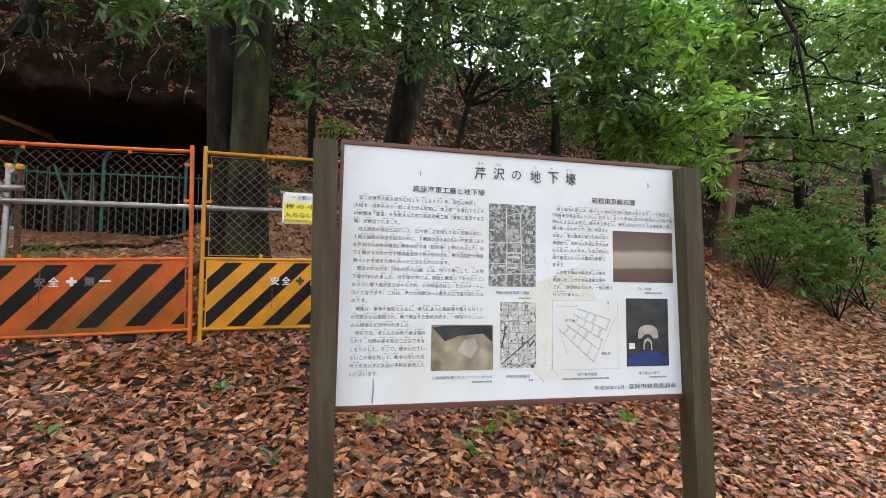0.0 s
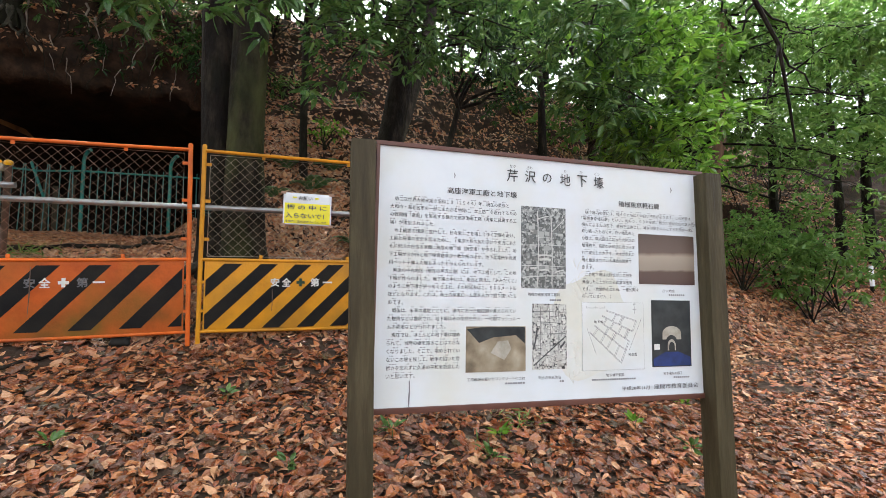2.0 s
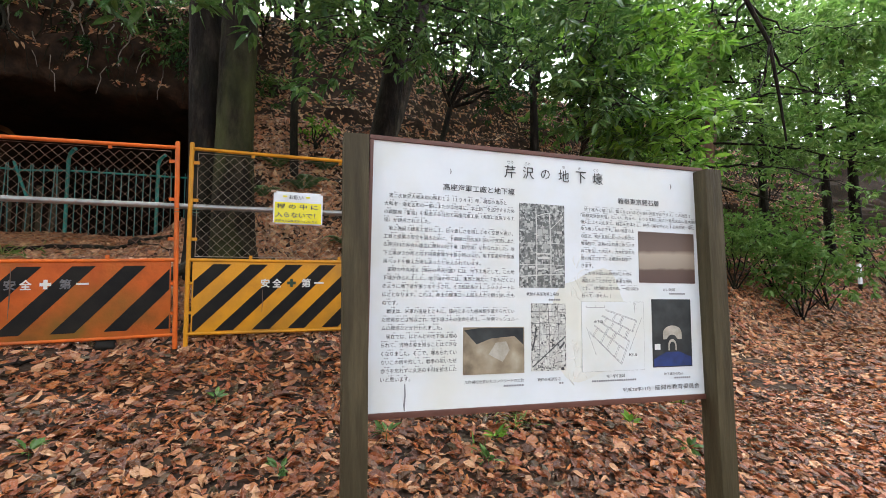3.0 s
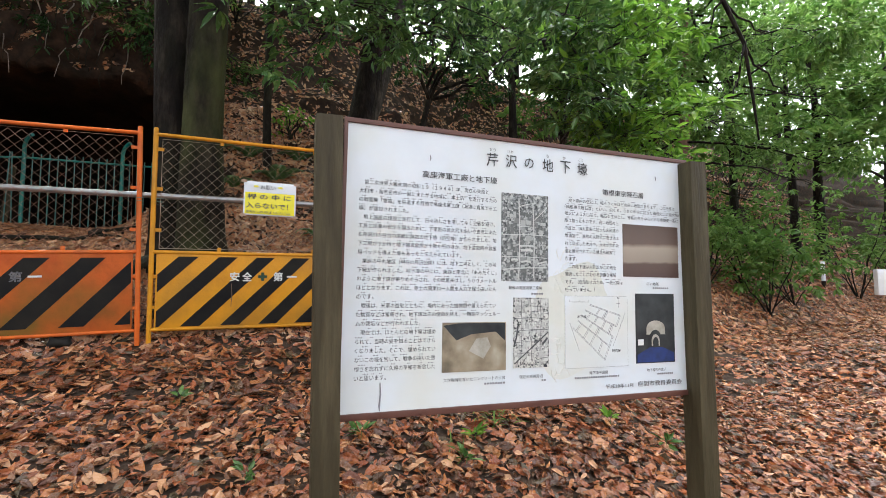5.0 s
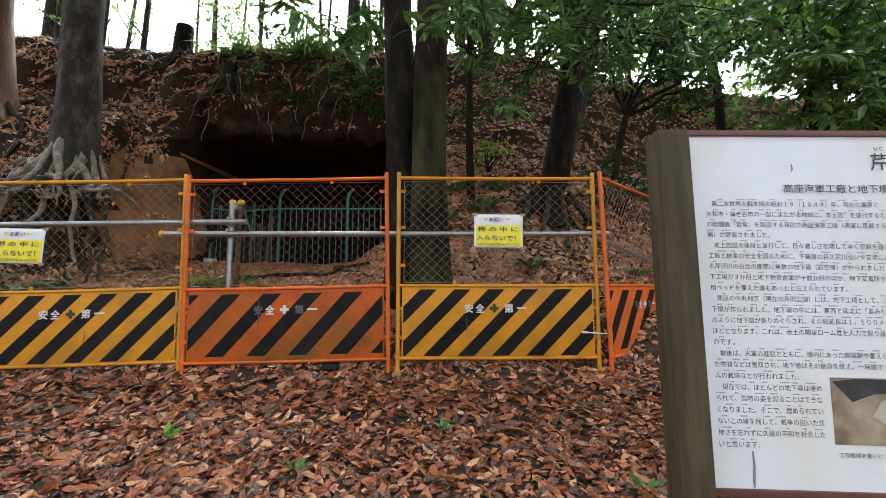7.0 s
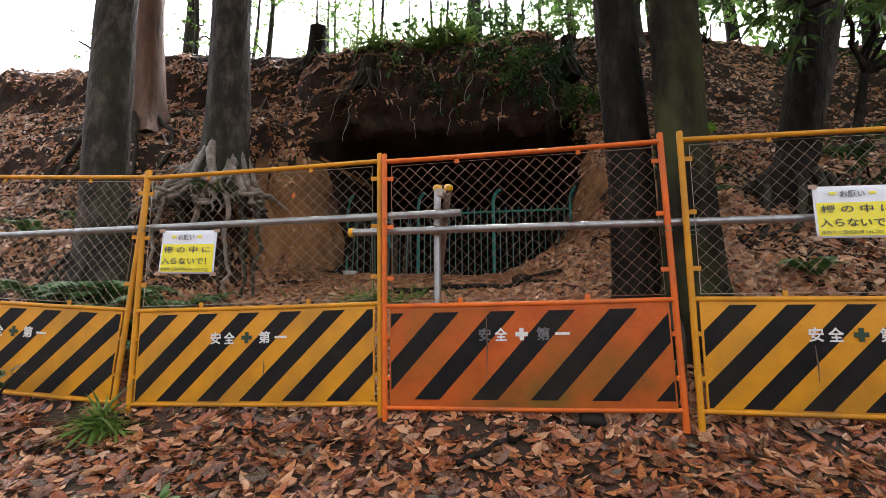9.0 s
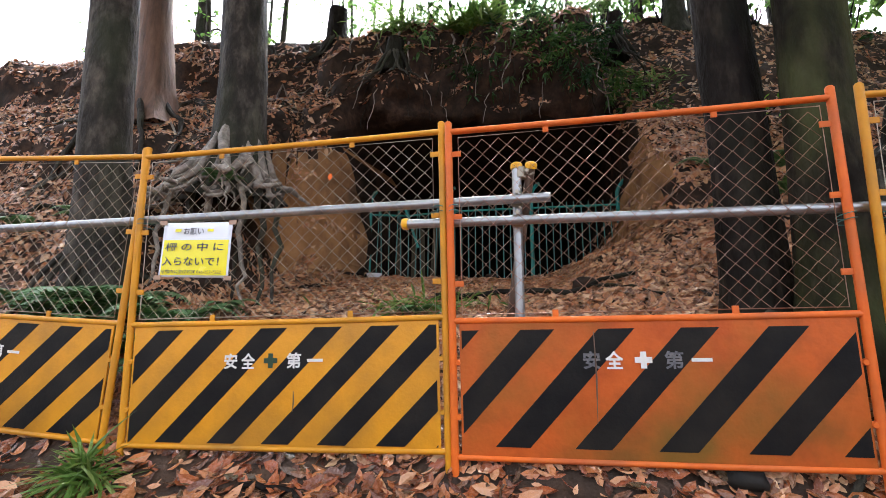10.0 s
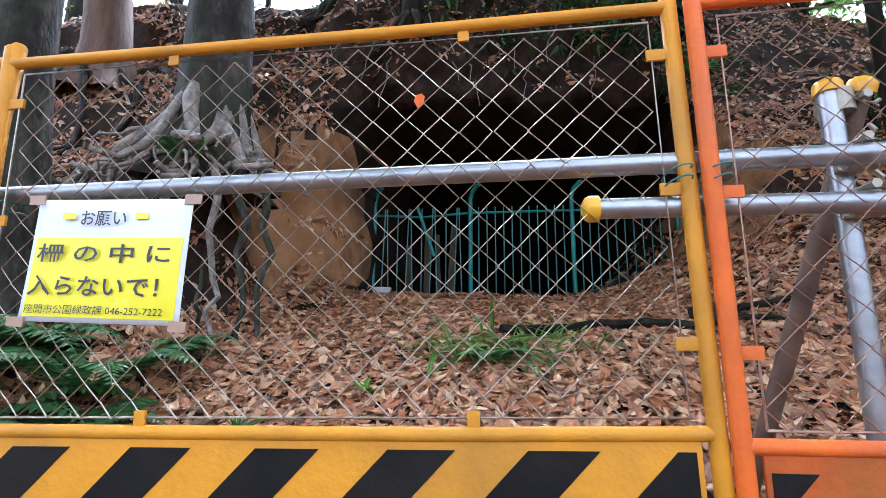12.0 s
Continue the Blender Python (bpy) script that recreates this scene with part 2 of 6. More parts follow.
# ---- the ground: one sheet from the path up the bank, into the dug cave, over the crest ----
COMMON = [(-250, -0.2), (-20, -0.2), (-4, -0.15), (0, 0.0), (2, 0.3), (3.4, 0.6), (4.5, 0.87)]
LEFT = COMMON + [(5.3, 1.45), (6.4, 2.6), (7.1, 3.38), (7.7, 4.2), (8.4, 4.9), (8.95, 5.4), (9.05, 6.2), (9.5, 6.7), (12, 7.8), (25, 7.2), (250, 6)]
CUT = COMMON + [(5.3, 1.45), (6.6, 1.86), (7.75, 2.2), (7.88, 2.6), (7.92, 3.6), (7.98, 4.25), (8.35, 5.1), (9.1, 6.5), (12, 8.1), (25, 8), (250, 7)]
CAVE = COMMON + [(5.3, 1.45), (6.6, 1.86), (9.3, 2.34), (17.5, 2.45), (16.0, 3.7), (8.85, 4.66), (8.62, 5.3), (9.2, 6.55), (13, 8.7), (25, 9), (250, 8)]
RIGHT = COMMON + [(5.3, 1.4), (6.6, 2.28), (7.4, 2.98), (8.4, 3.85), (9.4, 4.75), (10.4, 5.85), (11.4, 7.2), (12.5, 8.5), (15, 9.7), (30, 11), (250, 11)]
STEPS = [3, 5, 7, 14, 14, 14, 10, 12, 14, 22, 14, 20, 8, 10, 10, 6, 5]


def recede(u):
    return 1.0 * smooth(1.5, 5, u) + 1.2 * smooth(5, 11, u) + 1.2 * smooth(11, 22, u) + 6 * smooth(22, 60, u)


def profile(u):
    c = smooth(-5.8, -5.5, u)
    a = smooth(-5.12, -4.93, u)
    low, high = smooth(-2.3, -0.5, u), smooth(-1.5, -0.8, u)
    sh, drop = recede(u), 0.42 * smooth(0.8, 4.5, u)
    scarp = smooth(8.3, 9.6, u) * (1 - smooth(15, 19, u))
    brow = math.exp(-((u + 4.45) / 0.75) ** 2)
    hollow = math.exp(-((u + 6.05) / 0.4) ** 4) * (1 - c)
    out = []
    for k in range(len(LEFT)):
        p = [lerp(lerp(lerp(LEFT[k][j], CUT[k][j], c), CAVE[k][j], a), RIGHT[k][j], low if k < 10 else high) for j in (0, 1)]
        if k in (12, 13, 14):
            p[0] -= 0.22 * brow * a
        if k == 8:
            p[0] += 0.32 * hollow
            p[1] -= 0.4 * hollow
        if k == 9:
            p[0] += 0.75 * scarp - 0.22 * hollow
            p[1] -= 0.35 * scarp
        if k == 10:
            p[0] -= 0.2 * scarp
            p[1] += 0.25 * scarp
        if 5 <= k <= 16:
            p[0] += sh * (0.5 if k == 5 else 1)
        if 4 <= k <= 8:
            p[1] -= drop * (0.6 if k == 4 else 1)
        elif k > 8:
            p[1] -= drop * 0.5
        if u < -7 and 9 < k < 16:
            p[1] += 0.25 * smooth(-6.5, -9, u)
        out.append(p)
    return out


def build_ground():
    us = list(np.arange(-13.0, 6.01, 0.13))
    step, x = 0.13, 6.0
    while x < 250:
        step *= 1.13
        x += step
        us.append(x)
    step, x = 0.13, -13.0
    while x > -250:
        step *= 1.2
        x -= step
        us.insert(0, x)
    grid = []
    for u in us:
        pr = profile(u)
        row = []
        for k, n in enumerate(STEPS):
            for s in range(n):
                t = s / n
                row.append((lerp(pr[k][0], pr[k + 1][0], t), lerp(pr[k][1], pr[k + 1][1], t), k))
        row.append((*pr[-1], len(STEPS)))
        grid.append(row)
    g = np.array([[(r[0], r[1]) for r in row] for row in grid])
    seg = np.array([r[2] for r in grid[0]])
    for _ in range(2):
        g[:, 1:-1] = 0.5 * g[:, 1:-1] + 0.25 * (g[:, :-2] + g[:, 2:])
    U = np.array(us)
    nu, ns = g.shape[:2]
    verts = []
    for i in range(nu):
        for j in range(ns):
            d, z = g[i, j]
            u = U[i]
            far = smooth(14, 40, abs(u)) + smooth(14, 30, abs(d))
            q = Vector((u, d, z))
            bank = 1.0 if seg[j] >= 7 else 0.0
            h = noise.noise(q * 0.9) * 0.05 + noise.noise(q * 2.7) * 0.03 + noise.noise(q * 7.0) * 0.012
            if seg[j] >= 6:
                k = smooth(4.6, 5.6, d - recede(u)) * (0.3 if -4.95 < u < -1.6 and d < 9.6 and z < 3 else 1.0)
                h += k * (noise.noise(q * 1.3 + Vector((7, 3, 1))) * 0.16 + noise.noise(q * 3.4 + Vector((1, 9, 4))) * 0.1 + noise.noise(q * 8 + Vector((5, 2, 8))) * 0.035)
            if seg[j] in (12, 13) and -5.4 < u < -0.6:
                h += noise.noise(q * 4.5 + Vector((3, 1, 6))) * 0.16 + noise.noise(q * 11 + Vector((2, 8, 3))) * 0.06
            h *= 1 + 3 * min(1.0, far)
            t0, t1 = g[i, max(j - 1, 0)], g[i, min(j + 1, ns - 1)]
            nd, nz = -(t1[1] - t0[1]), (t1[0] - t0[0])
            m = math.hypot(nd, nz) or 1
            uu = u + (noise.noise(q * 1.7 + Vector((4, 4, 4))) * 0.1 if bank and abs(u) < 12 else 0)
            verts.append(at(uu, d + h * nd / m, z + h * nz / m))
    faces, mats = [], []
    for i in range(nu - 1):
        u = 0.5 * (U[i] + U[i + 1])
        for j in range(ns - 1):
            a = i * ns + j
            faces.append((a, a + ns, a + ns + 1, a + 1))
            k = seg[j]
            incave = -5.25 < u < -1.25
            steep = abs(g[i, j, 1] - g[i + 1, j, 1]) > 0.06
            dd, zz = g[i, j]
            rag = 0.45 * noise.noise(Vector((u * 2.2, dd * 2.0, zz * 2.2))) + 0.2 * noise.noise(Vector((u * 7, dd * 7, zz * 7)))
            if k in (9, 10, 11) and -5.72 < u < -4.86 and dd < 8.5 and 2.15 < zz < 4.05 + rag:
                mats.append(2)
            elif k in (9, 10, 11) and -1.45 < u < -0.7 and steep and dd < 10.5 and zz < 4.1 + rag:
                mats.append(2)
            # cave interior gets the loam whose colour carries the shade
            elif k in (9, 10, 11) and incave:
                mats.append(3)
            elif k >= 7:
                mats.append(1)
            else:
                mats.append(0)
    me = bpy.data.meshes.new("ground")
    me.from_pydata([tuple(v) for v in verts], [], faces)
    for m in (M_SOIL, M_BANK, M_CLAY, M_CAVE):
        me.materials.append(m)
    me.polygons.foreach_set("material_index", mats)
    me.polygons.foreach_set("use_smooth", [True] * len(faces))
    ob = new("ground", me)
    tagged(ob, "leaf-strewn forest floor rising into an earth bank with a dug cave", "ground", kind="structure")
    return ob


ground = build_ground()
from mathutils.bvhtree import BVHTree
_bm = B()
_bm.from_mesh(ground.data)
GROUND = BVHTree.FromBMesh(_bm)
_bm.free()


def ground_z(x, y, top=30.0):
    hit = GROUND.ray_cast(Vector((x, y, top)), Vector((0, 0, -1)))
    return hit[0].z if hit[0] else 0.0


def floor_at(u, d, top=30.0):
    p = at(u, d)
    return ground_z(p.x, p.y, top)


# ---- text as flat meshes ----
def text_mesh(body, width=None, height=None, bold=0.0):
    cu = bpy.data.curves.new("lettering", "FONT")
    cu.body = body
    cu.size = 1.0
    cu.resolution_u = 2
    cu.offset = bold
    ob = bpy.data.objects.new("lettering", cu)
    scene.collection.objects.link(ob)
    bpy.context.view_layer.update()
    dg = bpy.context.evaluated_depsgraph_get()
    me = bpy.data.meshes.new_from_object(ob.evaluated_get(dg))
    bpy.data.objects.remove(ob)
    bpy.data.curves.remove(cu)
    n = len(me.vertices)
    co = np.zeros(n * 3)
    me.vertices.foreach_get("co", co)
    co = co.reshape(-1, 3)
    if n:
        lo, hi = co.min(0), co.max(0)
        co -= (lo[0], lo[1], 0)
        sx = width / max(1e-6, hi[0] - lo[0]) if width else 1
        sy = height / max(1e-6, hi[1] - lo[1]) if height else sx
        if not width:
            sx = sy
        co *= (sx, sy, 1)
        co[:, 2] = 0
        me.vertices.foreach_set("co", co.ravel())
    return me


def lettering(name, body, material, parent, m, width=None, height=None, bold=0.0, label=""):
    me = text_mesh(body, width, height, bold)
    me.materials.append(material)
    ob = new(name, me)
    ob.parent = parent
    ob.matrix_local = m
    return tagged(ob, label)

# ---- the barricade: leaning steel panels of mesh over striped plates ----
PANEL_W, POST_R = 1.765, 0.019
PLATE_LO, PLATE_HI, MESH_HI, POST_TOP = 0.12, 0.75, 1.728, 1.778


def stripes(x0, x1, z0, z1, period, black, shift, lean):
    """The outlines of slanting bands, cut to the plate's edges."""
    h = (z1 - z0) * lean
    k = -8
    bands = []
    while k < 16:
        a = x0 + shift + k * period
        poly = [(a, z0), (a + black, z0), (a + black + h, z1), (a + h, z1)]
        for side, lim in ((0, x0), (1, x1)):
            out = []
            for p, q in zip(poly, poly[1:] + poly[:1]):
                ip, iq = (p[0] >= lim, q[0] >= lim) if side == 0 else (p[0] <= lim, q[0] <= lim)
                if ip:
                    out.append(p)
                if ip != iq:
                    t = (lim - p[0]) / (q[0] - p[0])
                    out.append((lim, p[1] + (q[1] - p[1]) * t))
            poly = out
            if len(poly) < 3:
                break
        if len(poly) >= 3:
            bands.append(poly)
        k += 1
    return bands


def chain_link(bm, x0, x1, z0, z1, seed):
    rnd = random.Random(seed)
    wx, wz, r = 0.0415, 0.0405, 0.0019
    nx, nz = int((x1 - x0) / wx), int((z1 - z0) / wz)
    for i in range(nx):
        pts = []
        for j in range(nz + 1):
            x = x0 + (i + (0.5 if (i + j) % 2 == 0 else -0.5) + 0.5) * wx
            bulge = 0.018 * math.sin(3.1 * (x - x0) + seed) * math.sin(3.0 * (j * wz))
            pts.append((min(x1, max(x0, x)) + rnd.uniform(-0.0025, 0.0025), bulge + (0.0016 if j % 2 else -0.0016), z0 + j * wz + 0.004 * math.sin(5 * x + seed)))
        tube(bm, pts, r, 4, caps=False)
    return bm


def barricade_panel(m, paint, plate_paint, wire, label, period, black, shift, seed, worn, inset=(0.012, 0.01)):
    p = thing("barricade_panel", m, label, "barricade", "safety barricade panels")
    w = PANEL_W
    for x in (0.0, w):
        part("post", tube(B(), [(x, 0, 0), (x, 0, 0.6), (x, 0, 1.2), (x, 0, POST_TOP - 0.008), (x, 0, POST_TOP)], [POST_R] * 4 + [POST_R * 0.7], 12), paint, p)
    for z, r in ((PLATE_LO, 0.014), (PLATE_HI, 0.016), (MESH_HI - 0.005, 0.016)):
        part("rail", tube(B(), [(0.01, 0, z), (w / 3, 0, z - 0.003), (2 * w / 3, 0, z - 0.004), (w - 0.01, 0, z)], r, 10), paint, p)
    bm = B()
    x0, x1, z0, z1 = 0.035, w - 0.035, PLATE_LO + 0.01, PLATE_HI - 0.012
    box(bm, x0, x1, -0.006, 0.004, z0, z1, 0.002)
    plate = part("plate", bm, plate_paint, p)
    for poly in stripes(x0 + inset[0], x1 - inset[0], z0 + inset[1], z1 - inset[1] * 0.4 - 0.018, period, black, shift, 0.92 if worn else 1.0):
        bm = B()
        front = [bm.verts.new((x, -0.0085, z)) for x, z in poly]
        back = [bm.verts.new((x, -0.006, z)) for x, z in poly]
        bm.faces.new(front)
        for i in range(len(poly)):
            bm.faces.new((front[i - 1], back[i - 1], back[i], front[i]))
        part("stripe", bm, M_BLACK, plate)
    cx, cz = (0.867, PLATE_HI - 0.188) if worn else (0.846, PLATE_HI - 0.2)
    size = 0.08
    for text, x, wd in (("安", -0.262, 0.076), ("全", -0.164, 0.078), ("第", 0.088, 0.08), ("一", 0.2, 0.085)):
        hh = size if text != "一" else 0.015
        faded = worn and text in "安第"
        lettering("lettering", text, M_FADED if faded else M_WHITE, plate, pose(cx + x, -0.0115, cz - hh / 2, 90, 0, 0), width=wd, height=hh, bold=0.025)
    bm = B()
    box(bm, cx - 0.037, cx + 0.037, -0.0115, -0.009, cz - 0.013, cz + 0.013)
    box(bm, cx - 0.013, cx + 0.013, -0.0118, -0.0092, cz - 0.037, cz + 0.037)
    part("cross", bm, M_GREEN_CROSS if not worn else M_WHITE, plate)
    part("wire_mesh", chain_link(B(), 0.05, w - 0.05, PLATE_HI + 0.03, MESH_HI - 0.04, seed), wire, p)
    bm = B()
    tube(bm, [(0.05, 0, PLATE_HI + 0.03), (0.05, 0, MESH_HI - 0.04), (w - 0.05, 0, MESH_HI - 0.04), (w - 0.05, 0, PLATE_HI + 0.03), (0.05, 0, PLATE_HI + 0.03)], 0.0028, 6)
    part("edge_wire", bm, wire, p)
    for z in (0.93, 1.27, 1.6):
        for x0, x1 in ((0.012, 0.062), (w - 0.062, w - 0.012)):
            part("tab", box(B(), x0, x1, -0.004, 0.004, z - 0.014, z + 0.014, 0.002), paint, p)
    for x in (0.28 * w, 0.72 * w):
        part("tab", box(B(), x - 0.014, x + 0.014, -0.004, 0.004, MESH_HI - 0.05, MESH_HI - 0.005, 0.002), paint, p)
        part("tab", box(B(), x - 0.014, x + 0.014, -0.004, 0.004, PLATE_HI + 0.005, PLATE_HI + 0.045, 0.002), paint, p)
    for z in (0.3, 0.55):
        for x in (0.024, w - 0.024):
            part("hinge_knob", tube(B(), [(x, -0.012, z), (x, 0.0, z), (x, 0.012, z)], [0.012, 0.016, 0.012], 8), paint, p)
    return p


def panel_pose(u0, d0, z0, tilt, turn=0.0, lean=0.0):
    q = at(u0, d0, z0)
    return pose(q.x, q.y, q.z, lean, -tilt, YAW + turn)


YEL = "yellow steel barricade panel with wire mesh above black stripes"
ORA = "faded orange steel barricade panel with wire mesh above black stripes"
barricade_panel(panel_pose(-6.49, 4.57, 0.985, -3.2), M_YELLOW, M_YELLOW, M_WIRE, YEL, 0.3, 0.147, 0.16, 1, False)
barricade_panel(panel_pose(-4.6, 4.572, 0.876, 1.35, 1.2, 0.2), M_YELLOW, M_YELLOW, M_WIRE, YEL, 0.3, 0.147, 0.16, 2, False)
barricade_panel(panel_pose(-2.804, 4.60, 0.899, 1.0, 0.0, 0.9), M_ORANGE, M_ORANGE_PLATE, M_WIRE_RED, ORA, 0.355, 0.158, 0.148, 3, True, (0.01, 0.042))
barricade_panel(panel_pose(-0.96, 4.595, 0.93, -0.1, 0.0, 0.9), M_YELLOW, M_YELLOW, M_WIRE, YEL, 0.3, 0.147, 0.172, 4, False)
barricade_panel(panel_pose(0.9, 4.56, 0.925, 2.0, 45.5), M_ORANGE, M_ORANGE, M_WIRE_RED, ORA, 0.355, 0.158, 0.148, 5, True, (0.01, 0.042))


# ---- scaffold pipes behind the barricade ----
def pipe(name, a, b, r, material, label, cap=None):
    p = thing(name, Matrix.Translation(a), label, "pipe")
    b = b - a
    bm = B()
    tube(bm, [(0, 0, 0), b * 0.33, b * 0.66, b], r, 16, caps=False)
    tube(bm, [b, b * 0.66, b * 0.33, Vector((0, 0, 0))], r - 0.003, 16, caps=False)
    part("tube", bm, material, p)
    if cap:
        e, w = (Vector((0, 0, 0)), -b.normalized()) if cap == "start" else (b, b.normalized())
        part("end_cap", tube(B(), [e - w * 0.012, e + w * 0.01, e + w * 0.018, e + w * 0.024, e + w * 0.027], [r + 0.007, r + 0.007, r + 0.003, r * 0.7, r * 0.3], 16), M_CAP, p, "yellow plastic cap")
    return p


pipe("scaffold_pipe", at(-6.6, 4.62, 2.21), at(-2.325, 4.625, 2.262), 0.0243, M_STEEL, "galvanised steel scaffold pipe tied behind the barricade mesh")
pipe("scaffold_pipe", at(-3.07, 4.63, 2.152), at(0.95, 4.62, 2.148), 0.0243, M_STEEL, "galvanised steel scaffold pipe with a yellow end cap", "start")
pipe("scaffold_pipe", at(0.8, 4.66, 2.14), at(2.25, 6.1, 1.95), 0.0243, M_STEEL, "galvanised steel scaffold pipe tied along the angled panel")
pipe("scaffold_post", at(-2.49, 4.70, floor_at(-2.49, 4.70) - 0.1), at(-2.49, 4.70, 2.455), 0.0243, M_STEEL, "galvanised steel scaffold post standing in fallen leaves", "end")
pipe("scaffold_brace", at(-2.62, 5.15, floor_at(-2.62, 5.15) - 0.1), at(-2.415, 4.70, 2.455), 0.0243, M_STEEL_DARK, "rusty brown slanting scaffold brace", "end")
pipe("scaffold_post", at(2.0, 5.75, floor_at(2.0, 5.75) - 0.1), at(2.02, 5.75, 2.5), 0.0243, M_STEEL, "galvanised steel scaffold post beside the angled panel", "end")


def clamp(m):
    c = thing("pipe_clamp", m, "zinc-plated scaffold clamp bolted round two pipes", "clamp")
    part("saddle", tube(B(), [(-0.028, 0, 0), (0.028, 0, 0)], 0.031, 14), M_CLAMP, c)
    part("collar", tube(B(), [(0, 0.02, -0.026), (0, 0.02, 0.026)], 0.031, 14), M_CLAMP, c)
    part("bolt", tube(B(), [(0, -0.03, 0.034), (0, 0.03, 0.036)], 0.006, 6), M_CLAMP, c)
    part("nut", tube(B(), [(0, -0.045, 0.034), (0, -0.028, 0.034)], 0.011, 6), M_CLAMP, c)
    part("hook", tube(B(), [(0.012, -0.03, 0.03), (0.022, -0.035, 0.05), (0.012, -0.03, 0.066)], 0.005, 6), M_CLAMP, c)
    return c


for z in (2.26, 2.152):
    clamp(Matrix.Translation(at(-2.49, 4.645, z)) @ pose(0, 0, 0, 0, 0, YAW))
clamp(Matrix.Translation(at(-2.47, 4.70, 2.42)) @ pose(0, 0, 0, 0, 90, YAW))


def tie(u, d, z):
    t = thing("wire_tie", Matrix.Translation(at(u, d, z)) @ pose(0, 0, 0, 0, 0, YAW), "green plastic-coated wire tie round a post and pipe", "wire tie", "wire ties")
    pts = [(0.027 * math.cos(a), 0.03 + 0.055 * math.sin(a), 0.012 * a / 3 - 0.02) for a in np.linspace(0, 4 * math.pi, 28)]
    part("loop", tube(B(), pts, 0.0022, 5), M_TEAL_DARK, t)
    return t


for u, z in ((-4.62, 2.2), (-2.89, 2.2), (-2.81, 2.2), (-1.06, 2.09), (-0.92, 2.09)):
    tie(u, 4.57, z)


# ---- laminated notices on the mesh ----
def notice(u, z, tilt, w=0.435, h=0.3):
    q = at(u, 4.548, z)
    n = thing("notice", pose(q.x, q.y, q.z, 0, tilt, YAW), "laminated white and yellow keep-out notice taped to the mesh", "notice", "keep-out notices")
    bm = B()
    nx, nz = 14, 10
    grid = [[bm.verts.new((w * i / nx, 0.0035 * math.sin(4 * i / nx + 1) * math.sin(2.5 * j / nz) - 0.003, h * j / nz)) for j in range(nz + 1)] for i in range(nx + 1)]
    for i in range(nx):
        for j in range(nz):
            bm.faces.new((grid[i][j], grid[i + 1][j], grid[i + 1][j + 1], grid[i][j + 1]))
    sheet = part("sheet", bm, M_PAPER, n)
    so = sheet.modifiers.new("thickness", "SOLIDIFY")
    so.thickness = 0.0012

    def y(x, zz):
        return 0.0035 * math.sin(4 * x / w + 1) * math.sin(2.5 * zz / h) - 0.003 - 0.0022

    bm = B()
    grid = [[bm.verts.new((x, y(x, zz), zz)) for zz in np.linspace(0.012, h * 0.68, 6)] for x in np.linspace(0.012, w - 0.012, 12)]
    for i in range(11):
        for j in range(5):
            bm.faces.new((grid[i][j], grid[i + 1][j], grid[i + 1][j + 1], grid[i][j + 1]))
    part("yellow_panel", bm, M_PAPER_YELLOW, sheet)
    yo = -0.0100
    lettering("lettering", "お願い", M_INK, sheet, pose(0.135, yo, h * 0.775, 90, 0, 0), width=0.125, height=0.038, bold=0.012)
    lettering("lettering", "柵 の 中 に", M_INK, sheet, pose(0.03, yo, h * 0.475, 90, 0, 0), width=0.36, height=0.046, bold=0.012)
    lettering("lettering", "入らないで！", M_INK, sheet, pose(0.02, yo, h * 0.205, 90, 0, 0), width=0.35, height=0.05, bold=0.012)
    lettering("lettering", "座間市公園緑政課 046-252-7222", M_INK, sheet, pose(0.02, yo, h * 0.065, 90, 0, 0), width=0.37, height=0.022)
    for x, zz in ((0.0, h), (w, h), (0, 0), (w, 0)):
        part("tape", box(B(), x - 0.022, x + 0.022, -0.009, -0.0055, zz - 0.014, zz + 0.01), M_TAPE, n)
    for sx in (0.1, 0.3):
        bm = B()
        box(bm, sx - 0.018, sx + 0.018, yo, yo + 0.002, h * 0.83, h * 0.88)
        part("printed_mark", bm, M_PAPER_YELLOW, sheet)
    return n


notice(-4.457, 1.888, 1.5, 0.43, 0.305)
notice(-0.285, 2.015, 0.8)

# ---- the information board ----
SIGN_YAW = 12.15
sign = thing("information_board", pose(-0.405, 1.79, 0, 0, 0, SIGN_YAW), "white printed history board in a brown frame on two wooden posts", "sign")
BW, BH, TILT = 1.523, 1.018, 1.25
for x, top in ((-0.048, 1.99), (BW + 0.035, 1.955)):
    g = sign.matrix_world @ Vector((x, 0, 0))
    bm = box(B(), x - 0.045, x + 0.045, -0.075, 0.02, ground_z(g.x, g.y) - 0.15, top, 0.006)
    part("post", bm, M_POST, sign, "weathered olive-brown square wooden post")
face = pose(0, 0, 0.975, 0, TILT, 0)


def on_face(name, bm, material, label="", parent=None):
    bmesh.ops.transform(bm, matrix=face, verts=bm.verts)
    return part(name, bm, material, parent or sign, label)


panel = on_face("panel", box(B(), 0, BW, -0.004, 0.012, 0, BH), M_BOARD, "white printed panel with faint pale stains")
for nm, a in (("frame_top", (-0.014, BW + 0.014, -0.012, 0.016, BH, BH + 0.017)), ("frame_bottom", (-0.014, BW + 0.014, -0.012, 0.016, -0.022, 0)),
              ("frame_side", (-0.014, 0, -0.012, 0.016, 0, BH)), ("frame_side", (BW, BW + 0.014, -0.012, 0.016, 0, BH))):
    on_face(nm, box(B(), *a, 0.003), M_FRAME)
on_face("backing", box(B(), -0.013, BW + 0.013, 0.0125, 0.03, -0.02, BH + 0.015), M_POST)


